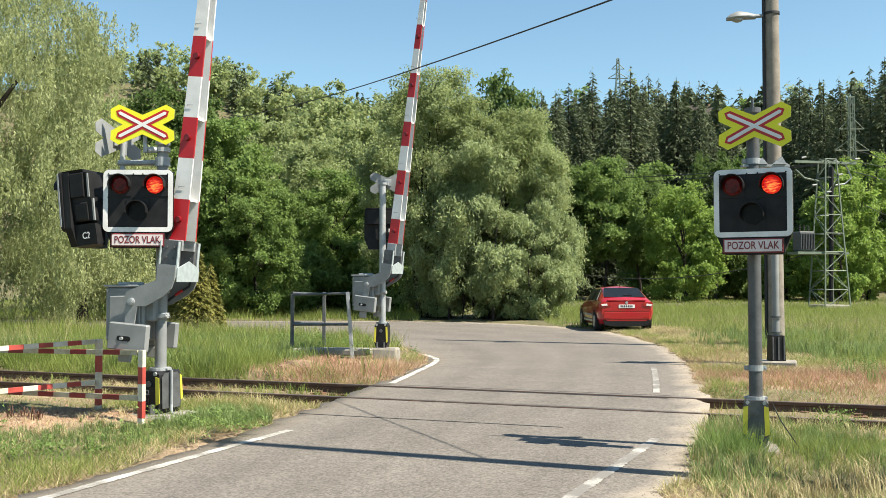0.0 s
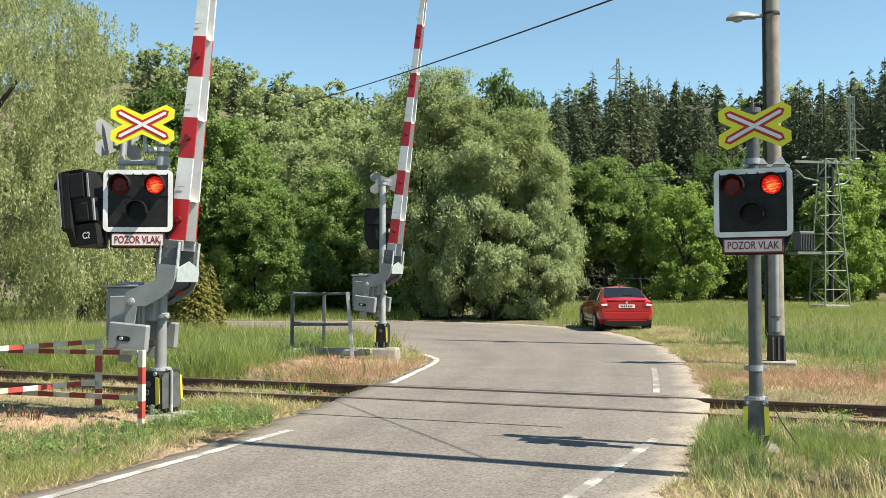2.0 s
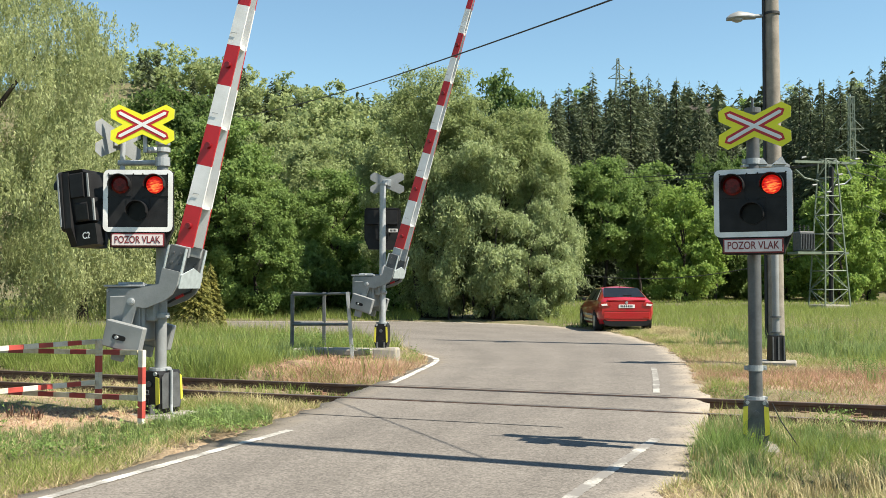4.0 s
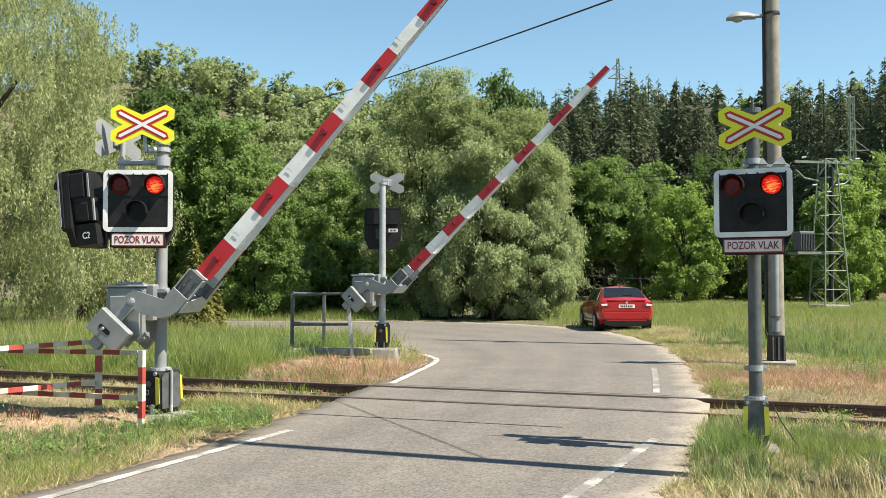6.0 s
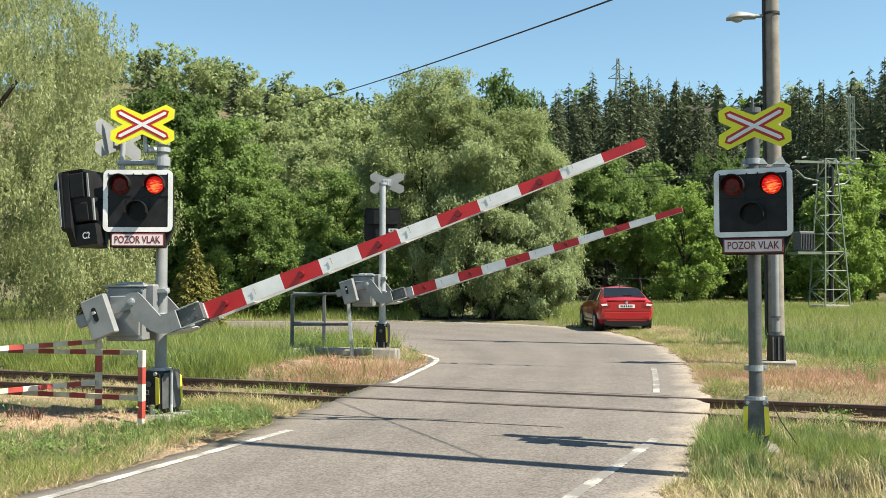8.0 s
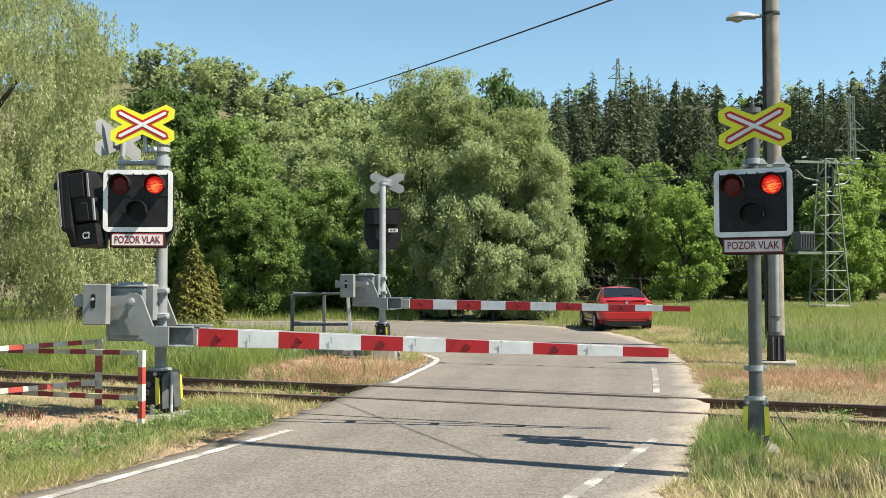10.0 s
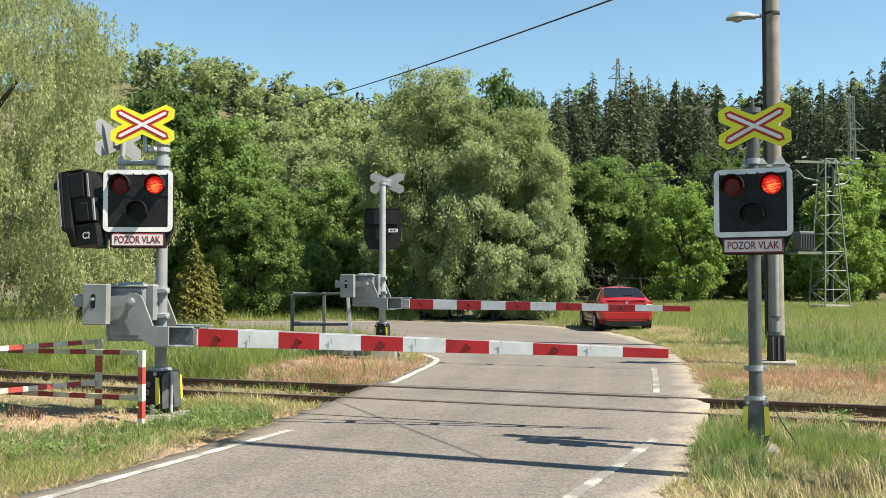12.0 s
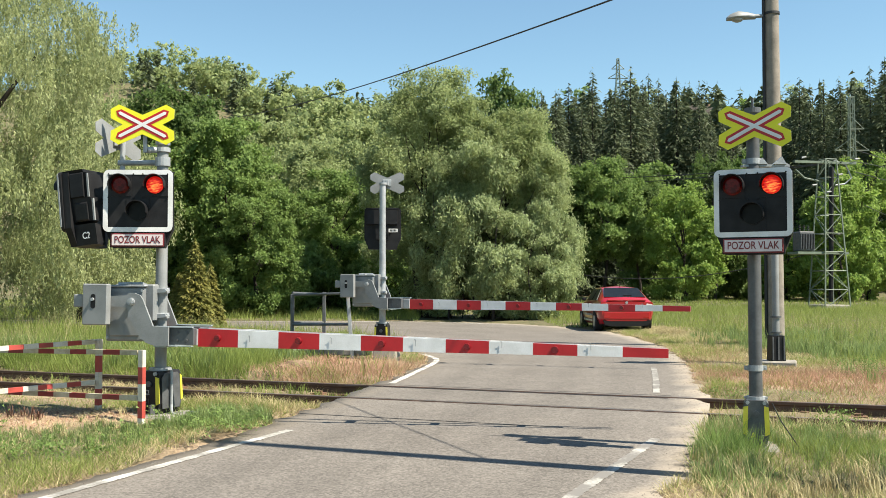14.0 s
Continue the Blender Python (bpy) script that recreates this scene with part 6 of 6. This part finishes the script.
def pebbles():
    """Loose grit along the asphalt edges."""
    rng = np.random.default_rng(60)
    e = np.array([p for p in ROAD if 4 < p[1] < 26])
    n = 5200
    p = e[rng.integers(0, len(e), n)] + rng.normal(0, 0.16, (n, 2))
    r = rng.uniform(0.003, 0.009, n)
    base = np.array([[1, 0, -0.3], [-0.5, 0.87, -0.3], [-0.5, -0.87, -0.3], [0, 0, 0.7]])
    a = rng.random(n) * 6.283
    c, s = np.cos(a)[:, None], np.sin(a)[:, None]
    v = np.stack([base[:, 0] * c - base[:, 1] * s, base[:, 0] * s + base[:, 1] * c, np.broadcast_to(base[:, 2], (n, 4))], -1) * r[:, None, None]
    z = np.where(inside(p[:, 0], p[:, 1], ROAD), 0.004, height(p[:, 0], p[:, 1]))
    v += np.stack([p[:, 0], p[:, 1], z], 1)[:, None, :]
    f = (np.arange(n)[:, None, None] * 4 + np.array([[0, 1, 3], [1, 2, 3], [2, 0, 3]])).reshape(-1, 3)
    tagged(sheet_mesh("gravel", v.reshape(-1, 3), f, mat("grit", (0.17, 0.155, 0.13), (0.11, 0.1, 0.085), rough=0.95, scale=30, island=0.3)), "loose grey grit along the road edge", "gravel", kind="stuff")


pebbles()


def clods():
    """Small clods and stones on the bare earth by the guard rail."""
    rng = np.random.default_rng(61)
    n = 5000
    x, y = rng.uniform(-8, -2.5, n), rng.uniform(9.4, 12.6, n)
    ok = rng.random(n) < dryness(x, y)
    x, y = x[ok], y[ok]
    n = len(x)
    base = np.array([[1, 0, -0.3], [-0.5, 0.87, -0.3], [-0.5, -0.87, -0.3], [0.1, 0.1, 0.8]])
    a = rng.random(n) * 6.283
    c, s = np.cos(a)[:, None], np.sin(a)[:, None]
    v = np.stack([base[:, 0] * c - base[:, 1] * s, base[:, 0] * s + base[:, 1] * c, np.broadcast_to(base[:, 2], (n, 4))], -1) * (0.008 + 0.03 * rng.random(n) ** 3)[:, None, None]
    v += np.stack([x, y, height(x, y)], 1)[:, None, :]
    f = (np.arange(n)[:, None, None] * 4 + np.array([[0, 1, 3], [1, 2, 3], [2, 0, 3]])).reshape(-1, 3)
    tagged(sheet_mesh("earth_clods", v.reshape(-1, 3), f, mat("earth_clod", (0.3, 0.2, 0.13), (0.2, 0.13, 0.085), rough=1, scale=20, island=0.4)), "small clods of reddish dry earth", "earth", kind="stuff")


clods()


def weeds(name, label, seed, spots, size, material, per=90):
    """Leafy weed tufts at places in plan."""
    rng = np.random.default_rng(seed)
    vs = []
    for x, y, r, h in spots:
        z = float(height(np.array([x]), np.array([y]))[0])
        n = max(3, int(r * r * 60))
        p = np.stack([x + rng.normal(0, r * 0.5, n), y + rng.normal(0, r * 0.5, n), z + rng.random(n) * h], 1)
        v, _ = leaves(rng, p, per // 6, 0.06, size, 1.8, 0.2)
        v[:, 2] = np.maximum(v[:, 2], z)
        vs.append(v)
    v = np.concatenate(vs)
    tagged(sheet_mesh(name, v, np.arange(len(v)).reshape(-1, 3), material), label, "weeds", kind="stuff")


weeds("leafy_weeds", "leafy green weeds in the verge grass", 70, [(3.9, 13.4, 0.3, 0.25), (6.6, 15.2, 0.5, 0.3), (7.6, 14.2, 0.4, 0.25), (4.2, 10.2, 0.3, 0.25), (-2.2, 9.2, 0.3, 0.2), (-3.6, 8.2, 0.45, 0.08), (-2.9, 8.6, 0.35, 0.1), (-4.9, 9.6, 0.4, 0.1), (-3.9, 6.9, 0.35, 0.06), (3.9, 7.7, 0.35, 0.12), (4.9, 9.2, 0.4, 0.12), (5.3, 7.7, 0.4, 0.1), (-2.6, 9.95, 0.45, 0.16), (-2.05, 9.7, 0.25, 0.12), (3.4, 7.3, 0.25, 0.08), (4.3, 8.2, 0.3, 0.1), (-5.2, 8.6, 0.6, 0.08), (-4.2, 7.6, 0.5, 0.07), (-1.55, 18.9, 0.3, 0.35), (-0.75, 18.4, 0.25, 0.2), (-2.3, 20.4, 0.7, 0.35), (-3.2, 21.5, 0.8, 0.35)], 0.03, M_maple, per=330)


def edge_grass(seed, n, material, name, label, off, spread, h0, h1, lean, keep):
    """Blades that thin out onto the asphalt's rim."""
    rng = np.random.default_rng(seed)
    p = np.array([q for q in ROAD if 4.5 < q[1] < 30])
    k = rng.integers(0, len(p), n)
    side = np.where(k < len(p) / 2, -1.0, 1.0)
    x = p[k, 0] + side * (off + np.abs(rng.normal(0, spread, n)))
    y = p[k, 1] + rng.normal(0, 0.15, n)
    ok = ~inside(x, y, ROAD) & (rng.random(n) < np.clip(keep + 0.7 * wave(x, y, 2.3, 7.0), 0.03, 1)) & (np.abs(track_off(x, y)) > 1.0)
    x, y = x[ok], y[ok]
    n = len(x)
    h = rng.uniform(h0, h1, n)
    a = rng.random(n) * 6.283
    s = np.stack([np.cos(a), np.sin(a), np.zeros(n)], 1) * 0.0045
    b = np.stack([x, y, height(x, y) - 0.01], 1)
    q = rng.normal(0, 1, (n, 2)) * lean * h[:, None]
    v = np.stack([b - s, b + s, b + np.stack([q[:, 0], q[:, 1], h], 1)], 1).reshape(-1, 3)
    tagged(sheet_mesh(name, v, np.arange(3 * n).reshape(-1, 3), material), label, "grass", kind="stuff")


edge_grass(80, 60000, M_hay, "edge_straw", "short straw along the asphalt edge", 0.02, 0.4, 0.02, 0.09, 1.2, 0.6)
edge_grass(81, 45000, M_grass, "edge_grass", "low grass tufts along the asphalt edge", 0.1, 0.45, 0.04, 0.16, 0.6, 0.25)


def motions():
    near = [(0, 84.9), (3.2, 84.9), (3.5, 83.6), (4.0, 77.0), (5.3, 59.2), (5.5, 56.4), (6.0, 49.2), (6.5, 42.0), (7.0, 35.0), (7.5, 28.0), (8.0, 21.0), (8.2, 18.4), (8.9, 9.6), (9.4, 3.4), (9.8, -0.2), (10.2, -0.8), (14.0, -0.8)]
    far = [(0, 83.5), (3.2, 83.5), (3.5, 81.6), (4.0, 73.6), (5.3, 54.7), (5.5, 51.8), (6.0, 44.2), (6.5, 36.8), (7.0, 30.0), (7.5, 23.3), (8.0, 16.5), (8.2, 13.8), (8.8, 6.2), (9.2, 2.2), (9.6, 0.0), (14.0, 0.0)]
    for arm, rows in ((ARM_NEAR, near), (ARM_FAR, far)):
        walk(arm, [(t, pose(-0.2, 0, 1.24, 0, -a, 0)) for t, a in rows])
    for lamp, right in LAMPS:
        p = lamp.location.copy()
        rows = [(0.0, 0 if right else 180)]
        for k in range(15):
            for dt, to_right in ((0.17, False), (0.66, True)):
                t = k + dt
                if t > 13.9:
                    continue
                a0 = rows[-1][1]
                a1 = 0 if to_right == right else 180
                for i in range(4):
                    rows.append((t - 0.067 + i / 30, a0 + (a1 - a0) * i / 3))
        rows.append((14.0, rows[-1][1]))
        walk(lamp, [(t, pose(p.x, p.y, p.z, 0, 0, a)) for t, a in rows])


motions()
